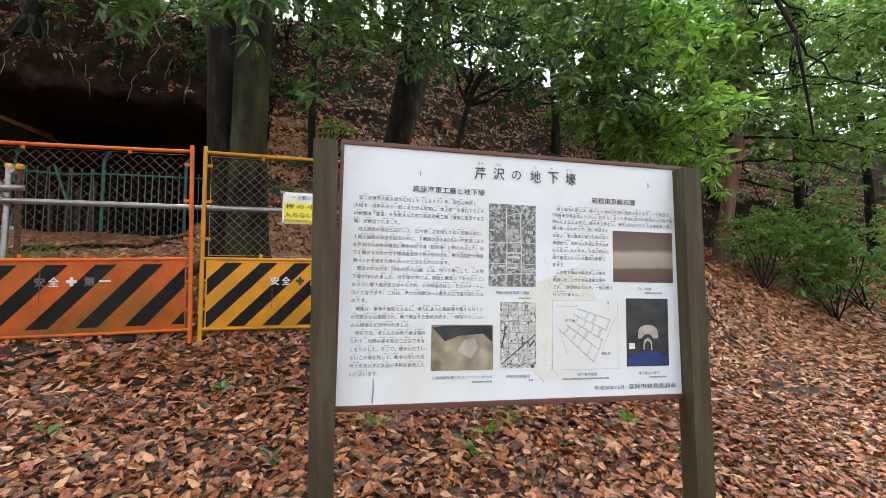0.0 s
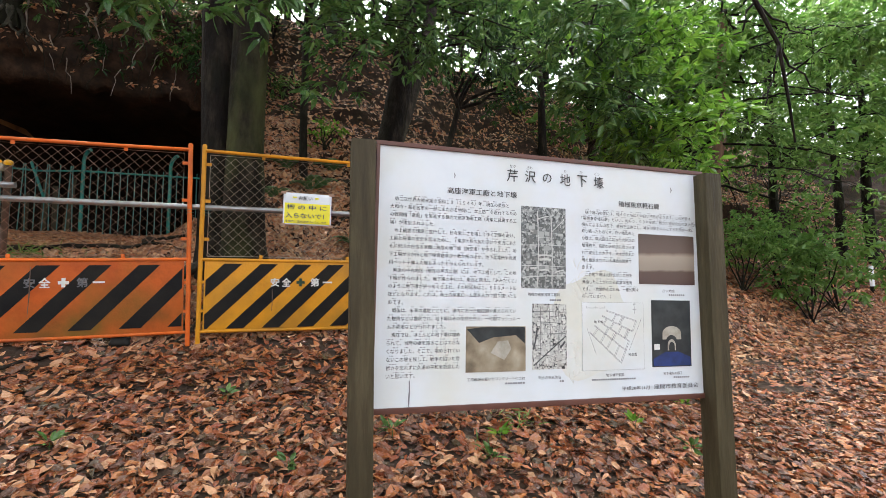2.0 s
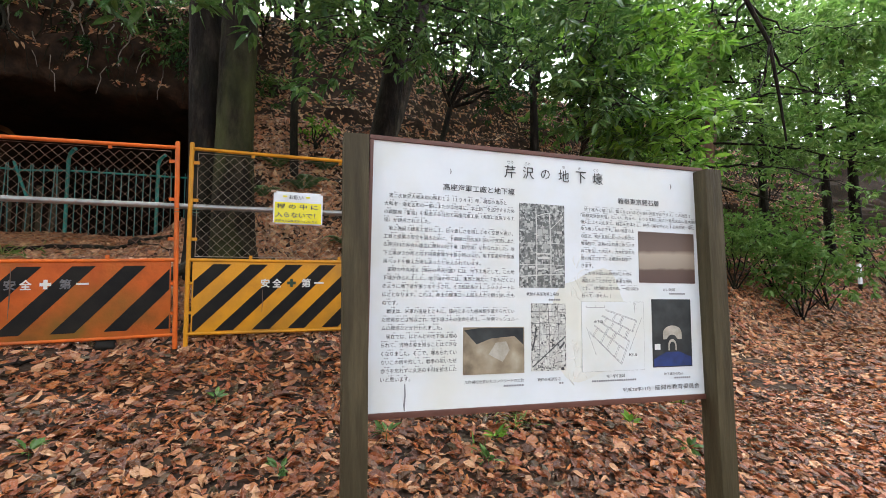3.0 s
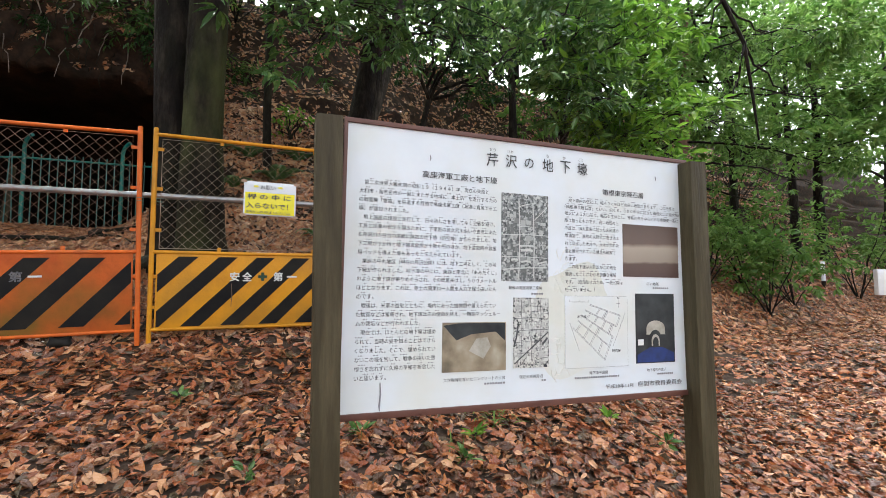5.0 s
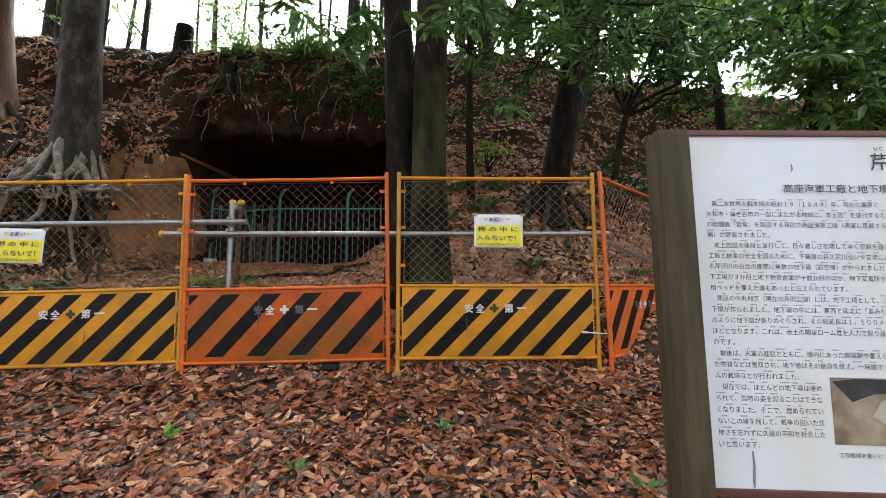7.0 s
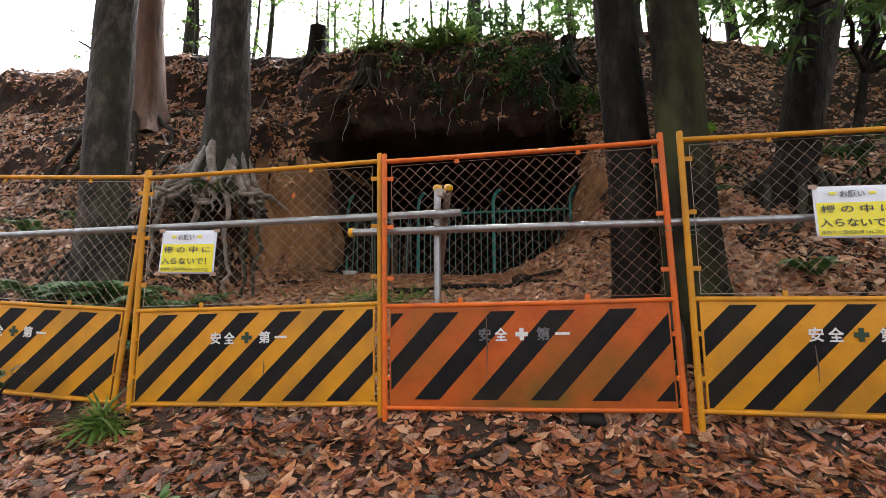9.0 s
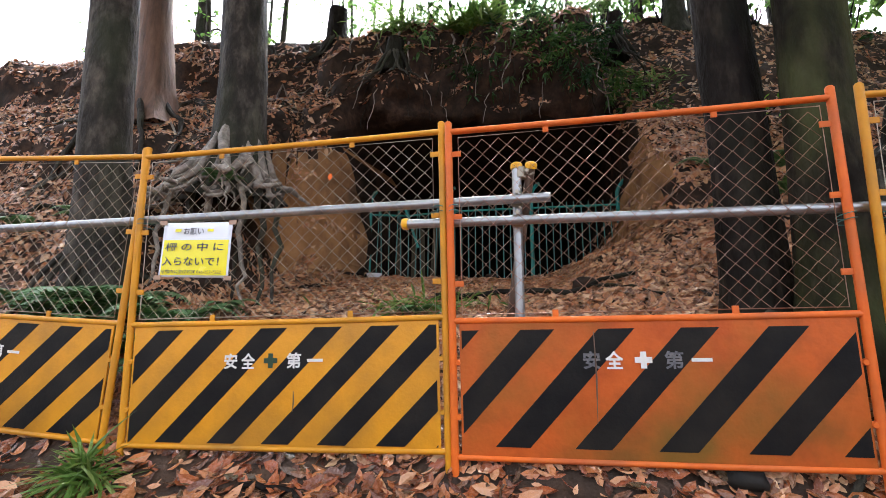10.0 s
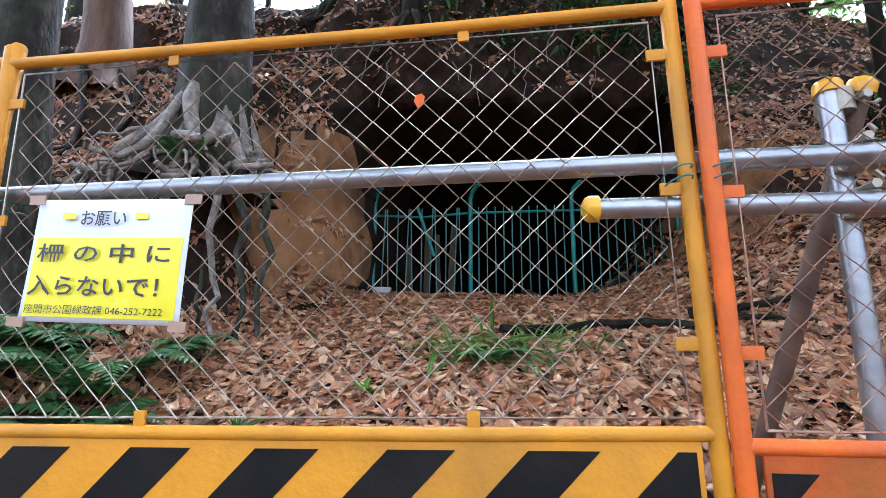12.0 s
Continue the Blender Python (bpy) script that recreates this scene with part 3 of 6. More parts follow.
def board_text(body, x, y, width=None, height=None, bold=0.0, material=None):
    return lettering("lettering", body, material or M_INK, panel, face @ pose(x, -0.0078, y, 90, 0, 0), width, height, bold)


board_text("芹", 0.536, 0.912, height=0.053, width=0.05, bold=0.004)
for k, c in enumerate("沢の地下壕"):
    board_text(c, 0.536 + 0.083 * (k + 1), 0.914 + (0.006 if c == "の" else 0), height=0.04 if c == "の" else 0.052, width=0.042 if c == "の" else 0.05, bold=0.004)
for c, x in (("せり", 0.548), ("ざわ", 0.627), ("ち", 0.803), ("か", 0.88), ("ごう", 0.955)):
    board_text(c, x, 0.972, height=0.013)
board_text("高座海軍工廠と地下壕", 0.277, 0.842, width=0.305, height=0.027, bold=0.006)
board_text("箱根東京軽石層", 1.076, 0.838, width=0.214, height=0.026, bold=0.006)
LEFT_TEXT = """　第二次世界大戦末期の昭和１９（１９４４）年、現在の東原と
大和市・海老名市の一部にまたがる地域に、本土防衛を遂行するため
の戦闘機「雷電」を製造する目的で高座海軍工廠（海軍に直属する工
場）が建設されました。
　地上施設の建設と並行して、日々激しさを増してゆく空襲を避け、
工員と操業の安全を図るために、下栗原の目久尻川沿いや支流にあた
る芹沢川の谷合の崖面に無数の地下壕（防空壕）が作られました。地
下工場が３か所と地下物資倉庫が十数か所のほか、地下変電所や救護
用ベッドを備えた壕もあったと伝えられています。
　栗原の中丸地区（現在の芹沢公園）には、地下工場として、この地
下壕が作られました。地下壕の中には、東西と南北に「あみだくじ」
のように地下道が張りめぐらされ、その総延長は１，５００メートル
ほどとなります。これは、赤土の関東ローム層を人力で掘り抜いたも
のです。
　戦後は、米軍の進駐とともに、壕内にあった機械類や蓄えられてい
た物資などは搬収され、地下壕はその使命を終え、一時期マッシュルー
ムの栽培などが行われました。
　現在では、ほとんどの地下壕は埋め
られて、当時の姿を知ることはできな
くなりました。そこで、埋められてい
ないこの壕を残して、戦争の招いた悲
惨さを忘れずに久遠の平和を祈念した
いと思います。""".split("\n")
RIGHT_TEXT = """　地下壕内の壁には、幅４０ｃｍほどの白い地層があります。この地層は
「箱根東京軽石層」といい、約６６，０００年前に起きた箱根火山の最大級の
噴火による火山灰で、軽石を主体とし、神奈川県を中心とする南関東一帯に
降り積ったものです。白い地層の上
の層は、噴火直後に起った火砕流の
堆積物で、高熱の火砕流に巻き込ま
れて炭化した木片や、大木が倒れた
跡と推定されている構造も観察で
きます。
　この地下壕は火砕流がこの地を
通過したことがわかる貴重な場所
です。（危険防止のため、一般公開は
行っていません。）""".split("\n")
ruby = B()
rr = random.Random(5)


def ruby_bars(x, y, length):
    """Readings too small to read, as short plain bars above the line."""
    a = x + rr.uniform(0, 0.03)
    while a < x + length - 0.02:
        for _ in range(rr.choice((2, 3, 3, 4, 5))):
            box(ruby, a, a + 0.0028, -0.0062, -0.0058, y, y + 0.003)
            a += 0.0052
        a += rr.uniform(0.008, 0.05)


def column(lines, x, y0, step, adv, h):
    for k, line in enumerate(lines):
        body = line.lstrip("　")
        ind = len(line) - len(body)
        n = len(body)
        y = y0 - k * step
        board_text(body, x + ind * adv, y, width=(n - (0.55 if body[-1] in "。、）" else 0.12)) * adv, height=h, bold=-0.002)
        ruby_bars(x + ind * adv, y + h + 0.0035, n * adv)


column(LEFT_TEXT, 0.046, 0.7985, 0.0313, 0.0173, 0.0172)
column(RIGHT_TEXT[:3], 0.889, 0.795, 0.0275, 0.0175, 0.0165)
column(RIGHT_TEXT[3:], 0.889, 0.711, 0.0317, 0.0168, 0.0165)
tagged(on_face("small_print", ruby, M_INK_GREY, parent=panel), kind="stuff")
for body, x, y, w, h in (("戦後の高座海軍工廠跡", 0.634, 0.432, 0.148, 0.014), ("現在の東原周辺", 0.681, 0.088, 0.104, 0.013), ("工作機械を置いたコンクリートの土台", 0.371, 0.09, 0.249, 0.0135),
                         ("白い地層", 1.301, 0.457, 0.064, 0.0135), ("地下壕内の様子", 1.294, 0.088, 0.103, 0.0135), ("地下壕平面図", 1.002, 0.089, 0.089, 0.0135),
                         ("平成28年11月", 1.08, 0.028, 0.14, 0.017), ("座間市教育委員会", 1.244, 0.028, 0.238, 0.022)):
    board_text(body, x, y, w, h)
bars = B()
for x, y, w in ((0.735, 0.412, 0.06), (0.78, 0.074, 0.03), (0.535, 0.073, 0.09), (1.335, 0.442, 0.09), (1.35, 0.073, 0.09), (0.933, 0.074, 0.225)):
    for k in range(int(w / 0.011)):
        box(bars, x + k * 0.011, x + k * 0.011 + 0.008, -0.0062, -0.0058, y, y + 0.007)
tagged(on_face("small_print", bars, M_INK_GREY, parent=panel), kind="stuff")


def photo_mat(name, colors, scale, kind):
    m = bpy.data.materials.new(name)
    m.use_nodes = True
    n, l = m.node_tree.nodes, m.node_tree.links
    b = n["Principled BSDF"]
    b.inputs["Roughness"].default_value = 0.4
    co = n.new("ShaderNodeTexCoord")
    ramp = n.new("ShaderNodeValToRGB")
    e = ramp.color_ramp.elements
    for k, (p, c) in enumerate(colors):
        q = e[k] if k < 2 else e.new(p)
        q.position, q.color = p, (*c, 1)
    if kind == "bands":
        mp = n.new("ShaderNodeMapping")
        mp.inputs["Scale"].default_value = (0.6, 1, 1)
        no = n.new("ShaderNodeTexNoise")
        no.inputs["Scale"].default_value = 3.5
        l.new(co.outputs["Generated"], no.inputs["Vector"])
        sp = n.new("ShaderNodeSeparateXYZ")
        l.new(co.outputs["Generated"], sp.inputs[0])
        ad = n.new("ShaderNodeMath")
        ad.operation = "MULTIPLY_ADD"
        ad.inputs[1].default_value = 0.08
        l.new(no.outputs[0], ad.inputs[0])
        l.new(sp.outputs["Z"], ad.inputs[2])
        l.new(ad.outputs[0], ramp.inputs[0])
    elif kind == "blocks":
        vo = n.new("ShaderNodeTexVoronoi")
        vo.distance, vo.inputs["Scale"].default_value = "CHEBYCHEV", scale
        no = n.new("ShaderNodeTexNoise")
        no.inputs["Scale"].default_value, no.inputs["Detail"].default_value = scale * 0.5, 9
        l.new(co.outputs["Object"], vo.inputs["Vector"])
        l.new(co.outputs["Object"], no.inputs["Vector"])
        mx = n.new("ShaderNodeMix")
        mx.inputs[0].default_value = 0.55
        l.new(vo.outputs["Color"], mx.inputs[2])
        l.new(no.outputs[0], mx.inputs[3])
        l.new(mx.outputs[0], ramp.inputs[0])
    else:
        no = n.new("ShaderNodeTexNoise")
        no.inputs["Scale"].default_value, no.inputs["Detail"].default_value = scale, 6
        l.new(co.outputs["Object"], no.inputs["Vector"])
        l.new(no.outputs[0], ramp.inputs[0])
    l.new(ramp.outputs[0], b.inputs["Base Color"])
    return m


PH_AERIAL = photo_mat("grey_aerial_print", [(0.3, (0.04, 0.045, 0.045)), (0.7, (0.5, 0.52, 0.5)), (0.5, (0.16, 0.17, 0.17))], 130, "blocks")
PH_MAP = photo_mat("pale_town_print", [(0.36, (0.03, 0.035, 0.04)), (0.62, (0.62, 0.63, 0.58)), (0.46, (0.4, 0.4, 0.38))], 150, "blocks")
PH_BASE = photo_mat("brown_photo_print", [(0.3, (0.1, 0.075, 0.05)), (0.75, (0.52, 0.48, 0.38)), (0.5, (0.3, 0.25, 0.17))], 9, "noise")
PH_STRATA = photo_mat("layered_earth_print", [(0.0, (0.085, 0.05, 0.045)), (1.0, (0.1, 0.065, 0.05)), (0.3, (0.11, 0.07, 0.055)), (0.34, (0.3, 0.25, 0.2)), (0.6, (0.38, 0.32, 0.25)), (0.68, (0.14, 0.095, 0.075))], 3, "bands")
PH_TUNNEL = photo_mat("dark_tunnel_print", [(0.3, (0.008, 0.012, 0.016)), (0.75, (0.05, 0.06, 0.06))], 14, "noise")
PH_PLAN = mat("plan_paper", [(0.66, 0.68, 0.66), (0.72, 0.73, 0.72)], 3, 0.5)
PH_LIGHT = mat("tunnel_glow_print", [(0.3, 0.28, 0.22), (0.5, 0.48, 0.42)], 20, 0.5)
PH_BLUE = mat("blue_floor_print", [(0.01, 0.025, 0.09), (0.02, 0.05, 0.22)], 20, 0.5)


def picture(name, x0, x1, y0, y1, m, label):
    return on_face(name, box(B(), x0, x1, -0.0062, -0.0035, y0, y1), m, label, panel)


picture("photo_print", 0.603, 0.811, 0.464, 0.812, PH_AERIAL, "grey aerial photograph of a factory site")
picture("photo_print", 0.655, 0.813, 0.128, 0.4, PH_MAP, "pale aerial photograph of a town")
picture("photo_print", 0.365, 0.624, 0.124, 0.306, PH_BASE, "brown photograph of a concrete base")
picture("photo_print", 1.179, 1.48, 0.493, 0.72, PH_STRATA, "photograph of a pale layer in dark earth")
tun = picture("photo_print", 1.24, 1.449, 0.124, 0.421, PH_TUNNEL, "dark photograph inside a tunnel with a blue floor")
picture("floor_plan", 0.888, 1.196, 0.117, 0.408, M_BOARD, "line drawing of the tunnels")


def arch(bm, cx, cy, w, h, y):
    pts = [(cx - w, cy)] + [(cx + w * math.cos(a), cy + h * 0.45 + h * 0.55 * math.sin(a)) for a in np.linspace(math.pi, 0, 12)] + [(cx + w, cy)]
    bm.faces.new([bm.verts.new((x, y, z)) for x, z in pts])
    return bm


on_face("printed_glow", arch(B(), 1.345, 0.245, 0.05, 0.06, -0.0070), PH_LIGHT, parent=panel)
on_face("printed_arch", arch(B(), 1.342, 0.19, 0.034, 0.075, -0.0078), PH_TUNNEL, parent=panel)
on_face("printed_arch", arch(B(), 1.342, 0.196, 0.022, 0.05, -0.0086), PH_LIGHT, parent=panel)
on_face("printed_arch", arch(B(), 1.342, 0.196, 0.015, 0.038, -0.0094), PH_TUNNEL, parent=panel)
bm = B()
bm.faces.new([bm.verts.new((x, -0.0072, z)) for x, z in ((1.245, 0.128), (1.444, 0.128), (1.444, 0.165), (1.38, 0.19), (1.31, 0.19), (1.245, 0.16))])
on_face("printed_floor", bm, PH_BLUE, parent=panel)
on_face("printed_sign", box(B(), 1.25, 1.278, -0.0085, -0.0065, 0.2, 0.225), PH_PLAN, parent=panel)
lines = B()


def stroke(p, q, w=0.0006):
    p, q = Vector((p[0], 0, p[1])), Vector((q[0], 0, q[1]))
    s = Vector((-(q - p).z, 0, (q - p).x)).normalized() * w
    y = Vector((0, -0.0068, 0))
    lines.faces.new([lines.verts.new(v + y) for v in (p - s, q - s, q + s, p + s)])


for a, b in (((0.888, 0.117), (1.196, 0.117)), ((1.196, 0.117), (1.196, 0.408)), ((1.196, 0.408), (0.888, 0.408)), ((0.888, 0.408), (0.888, 0.117))):
    stroke(a, b, 0.0003)
QUAD = [(0.918, 0.285), (1.0, 0.375), (1.165, 0.325), (1.085, 0.14)]


def quad(s, t):
    a = [lerp(QUAD[0][k], QUAD[1][k], t) for k in (0, 1)]
    b = [lerp(QUAD[3][k], QUAD[2][k], t) for k in (0, 1)]
    return [lerp(a[k], b[k], s) for k in (0, 1)]


for t in (0.0, 0.3, 0.52, 0.75, 1.0):
    for w in (-0.0022, 0.0022):
        p, q = quad(0.03, t), quad(0.97, t)
        stroke((p[0], p[1] + w), (q[0], q[1] + w))
for k, s in enumerate((0.12, 0.28, 0.42, 0.56, 0.7, 0.84)):
    for t0, t1 in ((0, 0.3), (0.3, 0.52), (0.52, 0.75), (0.75, 1.0)):
        if (k + int(t0 * 10)) % 4 != 3:
            o = 0.05 * ((k * 7 + int(t0 * 20)) % 3)
            stroke(quad(s + o, t0), quad(s + o, t1))
            stroke(quad(s + o + 0.03, t0), quad(s + o + 0.03, t1))
stroke((0.91, 0.3), (0.955, 0.185))
stroke((1.12, 0.2), (1.185, 0.34))
stroke((1.15, 0.36), (1.15, 0.395))
stroke((1.14, 0.378), (1.16, 0.378))
for x in (0.91, 0.955, 1.0):
    stroke((x, 0.384), (x, 0.392))
stroke((0.91, 0.384), (1.0, 0.384))
on_face("plan_drawing", lines, M_INK_GREY, parent=panel)
board_text("地下壕", 0.945, 0.318, 0.045, 0.012)
board_text("軽石層", 1.115, 0.176, 0.042, 0.012)
board_text("N", 1.145, 0.396, height=0.009)

# city blocks printed in the two aerial photographs
PH_BLOCK = mat("printed_grey_blocks", [(0.03, 0.035, 0.035), (0.2, 0.21, 0.2), (0.1, 0.11, 0.11), (0.46, 0.48, 0.46), (0.3, 0.31, 0.3)], 90, 0.5, island=0.8)
PH_BLOCK_PALE = mat("printed_pale_blocks", [(0.05, 0.055, 0.06), (0.6, 0.61, 0.58), (0.7, 0.71, 0.67), (0.45, 0.46, 0.44), (0.74, 0.74, 0.7)], 120, 0.5, island=0.7)


def city(x0, x1, y0, y1, material, small, seed):
    rnd = random.Random(seed)
    bm = B()

    def split(a, b, c, d):
        if max(b - a, d - c) < small or (max(b - a, d - c) < small * 2.5 and rnd.random() < 0.35):
            g = 0.0009
            if b - a > 3 * g and d - c > 3 * g and rnd.random() < 0.8:
                bm.faces.new([bm.verts.new((x, -0.0068, z)) for x, z in ((a + g, c + g), (b - g, c + g), (b - g, d - g), (a + g, d - g))])
            return
        k = rnd.uniform(0.35, 0.65)
        if b - a > d - c:
            split(a, lerp(a, b, k), c, d), split(lerp(a, b, k), b, c, d)
        else:
            split(a, b, c, lerp(c, d, k)), split(a, b, lerp(c, d, k), d)

    split(x0, x1, y0, y1)
    return tagged(on_face("town_print", bm, material, parent=panel), kind="stuff")


city(0.625, 0.8, 0.475, 0.74, PH_BLOCK, 0.012, 1)
city(0.66, 0.808, 0.15, 0.395, PH_BLOCK_PALE, 0.01, 2)

def roads(x0, x1, y0, y1, runs, w, material):
    """Printed streets: thin strips with a slight bend across a photograph."""
    bm = B()
    for (a, b), (c, d), k in runs:
        p, q = (lerp(x0, x1, a), lerp(y0, y1, b)), (lerp(x0, x1, c), lerp(y0, y1, d))
        m = ((p[0] + q[0]) / 2 + 0.004, (p[1] + q[1]) / 2 + 0.003)
        for e, f in ((p, m), (m, q)):
            n = Vector((f[1] - e[1], e[0] - f[0])).normalized() * w * k
            bm.faces.new([bm.verts.new((x, -0.0074, z)) for x, z in ((e[0] - n.x, e[1] - n.y), (f[0] - n.x, f[1] - n.y), (f[0] + n.x, f[1] + n.y), (e[0] + n.x, e[1] + n.y))])
    return tagged(on_face("street_print", bm, material, parent=panel), kind="stuff")


PH_STREET = mat("printed_pale_street", [(0.5, 0.52, 0.5), (0.62, 0.63, 0.6)], 60, 0.5)
PH_STREET_DARK = mat("printed_dark_street", [(0.03, 0.035, 0.04), (0.1, 0.105, 0.11)], 60, 0.5)
AERIAL_RUNS = [((0.36, 0.02), (0.36, 0.95), 1.5), ((0.68, 0.04), (0.66, 0.9), 1.6), ((0.02, 0.27), (0.98, 0.27), 1.0), ((0.02, 0.52), (0.98, 0.53), 1.0), ((0.02, 0.13), (0.98, 0.16), 1.6), ((0.36, 0.85), (0.68, 0.9), 1.2),
               ((0.36, 0.4), (0.68, 0.4), 2.6), ((0.4, 0.35), (0.66, 0.35), 3.5), ((0.38, 0.62), (0.66, 0.62), 0.8), ((0.5, 0.28), (0.5, 0.5), 0.8), ((0.2, 0.24), (0.34, 0.24), 3.0), ((0.4, 0.22), (0.62, 0.22), 2.6), ((0.76, 0.2), (0.96, 0.23), 2.0), ((0.68, 0.7), (0.97, 0.86), 1.0)]
roads(0.603, 0.811, 0.464, 0.812, AERIAL_RUNS, 0.0014, PH_STREET)
TOWN_RUNS = [((0.03, 0.06), (0.97, 0.5), 2.2), ((0.2, 0.03), (0.22, 0.97), 0.8), ((0.5, 0.1), (0.48, 0.97), 0.8), ((0.75, 0.3), (0.75, 0.97), 0.8), ((0.02, 0.88), (0.98, 0.86), 0.7), ((0.02, 0.7), (0.98, 0.7), 0.7), ((0.02, 0.52), (0.98, 0.54), 0.7), ((0.02, 0.36), (0.7, 0.36), 0.7), ((0.1, 0.2), (0.55, 0.2), 0.7), ((0.6, 0.1), (0.98, 0.14), 0.8), ((0.02, 0.3), (0.12, 0.6), 3.0), ((0.8, 0.32), (0.95, 0.42), 4.0)]
roads(0.655, 0.813, 0.128, 0.4, TOWN_RUNS, 0.0011, PH_STREET_DARK)

# pale streaks and a printed slab on the board
bm = B()
bm.faces.new([bm.verts.new((x, -0.0072, z)) for x, z in ((0.47, 0.2), (0.5, 0.245), (0.545, 0.25), (0.56, 0.215), (0.53, 0.17))])
on_face("printed_slab", bm, PH_LIGHT, parent=panel)
bm = B()
bm.faces.new([bm.verts.new((x, -0.0072, z)) for x, z in ((0.368, 0.295), (0.43, 0.303), (0.62, 0.303), (0.62, 0.235), (0.58, 0.27), (0.48, 0.262), (0.42, 0.24))])
on_face("printed_shade", bm, PH_TUNNEL, parent=panel)
bm = B()
tube(bm, [(0.138, -0.005, 0.1), (0.14, -0.005, 0.06), (0.137, -0.005, 0.02), (0.138, -0.005, 0.003)], [0.002, 0.003, 0.0035, 0.0015], 6)
on_face("drip_stain", bm, M_INK_GREY, "grey drip stain", panel)
film = B()
ring = []
for k in range(40):
    a = 2 * math.pi * k / 40
    w = 1 + 0.28 * noise.noise(Vector((math.cos(a) * 1.4, math.sin(a) * 1.4, 4)))
    ring.append(film.verts.new((0.93 + 0.2 * w * math.cos(a), -0.0044, 0.3 + 0.24 * w * math.sin(a))))
film.faces.new(ring)
on_face("yellowed_film", film, M_YELLOWED, "faint yellowed water stain", panel)
for k, (x, z) in enumerate(((0.306, 0.93), (1.36, 0.945))):
    on_face("drip_stain", tube(B(), [(x, -0.005, z), (x + 0.003, -0.005, z - 0.012), (x, -0.005, z - 0.022)], [0.0015, 0.0025, 0.001], 5), M_INK_GREY, "small grey mark", panel)
rs = random.Random(3)
for k in range(26):
    x, z = rs.uniform(0.82, 0.9) + 0.25 * (k % 5 == 0), rs.uniform(0.08, 0.6)
    pts = [(x, -0.0048, z)]
    for _ in range(5):
        x += rs.uniform(-0.02, 0.025)
        z += rs.uniform(-0.03, 0.03)
        pts.append((x, -0.0048, min(0.97, max(0.03, z))))
    on_face("stain", tube(B(), pts, 0.0011, 4), M_STAIN, parent=panel)

# an orange leaf caught in the mesh
q = at(-3.47, 4.555, 2.41)
caught = thing("caught_leaf", pose(q.x, q.y, q.z, 80, 15, YAW), "orange fallen leaf caught in the wire mesh", "leaf")
bm = B()
vs = [bm.verts.new(v) for v in ((0.002, -0.022, 0), (0.012, -0.008, 0.004), (0.01, 0.01, 0.006), (-0.002, 0.02, 0.002), (-0.012, 0.009, 0.006), (-0.013, -0.007, 0.004), (0, 0, -0.003))]
for i in range(6):
    bm.faces.new((vs[i], vs[(i + 1) % 6], vs[6]))
part("blade", bm, M_ORANGE, caught)

# a white plastic strap end poking out beside the yellow panel, and rust runs on its plate
q = at(0.66, 4.53, 1.268)
strap = thing("plastic_strap", pose(q.x, q.y, q.z, 0, 4, YAW), "white plastic strap end sticking out of the barricade", "strap")
part("band", box(B(), 0, 0.2, -0.004, 0.0, -0.005, 0.005, 0.001), M_PAPER, strap)
part("tip", box(B(), -0.02, 0.03, -0.006, 0.001, -0.009, 0.009, 0.003), M_PAPER, strap)
for u, d, z0, z1 in ((-0.36, 4.555, 1.22, 1.42), (-2.16, 4.555, 1.2, 1.6), (-3.62, 4.555, 1.2, 1.3)):
    t = thing("rust_run", Matrix.Identity(4), "dark rust run down the striped plate", "stain")
    part("streak", tube(B(), [at(u, d, z1), at(u + 0.004, d, lerp(z0, z1, 0.5)), at(u, d, z0)], [0.002, 0.0045, 0.0015], 6), M_STEEL_DARK, t)

# ---- leaves and plants as many small blades ----
RNG = np.random.default_rng(11)


def unit(a):
    return a / np.maximum(1e-9, np.linalg.norm(a, axis=-1, keepdims=True))


def leaf_arrays(P, D, N, L, W, fold=0.18, curl=0.25):
    """Pointed oval blades, folded along the rib and drooping at the tip: 7 points and 6 triangles each."""
    D = unit(D)
    S = unit(np.cross(D, N))
    N = np.cross(S, D)
    L, W = L[:, None], W[:, None]
    f = fold * W
    pts = np.stack([P, P + D * L * 0.3 + S * W * 0.46 + N * f * 0.6, P + D * L * 0.66 + S * W * 0.4 + N * (f * 0.6 - curl * L * 0.3),
                    P + D * L * 0.5 - N * curl * L * 0.12, P + D * L * 0.3 - S * W * 0.46 + N * f * 0.6,
                    P + D * L * 0.66 - S * W * 0.4 + N * (f * 0.6 - curl * L * 0.3), P + D * L - N * curl * L * 0.7], 1)
    base = np.arange(len(P))[:, None, None] * 7
    tri = np.array([[0, 3, 1], [1, 3, 2], [2, 3, 6], [0, 4, 3], [4, 5, 3], [5, 6, 3]])[None]
    return pts.reshape(-1, 3), (base + tri).reshape(-1, 3)


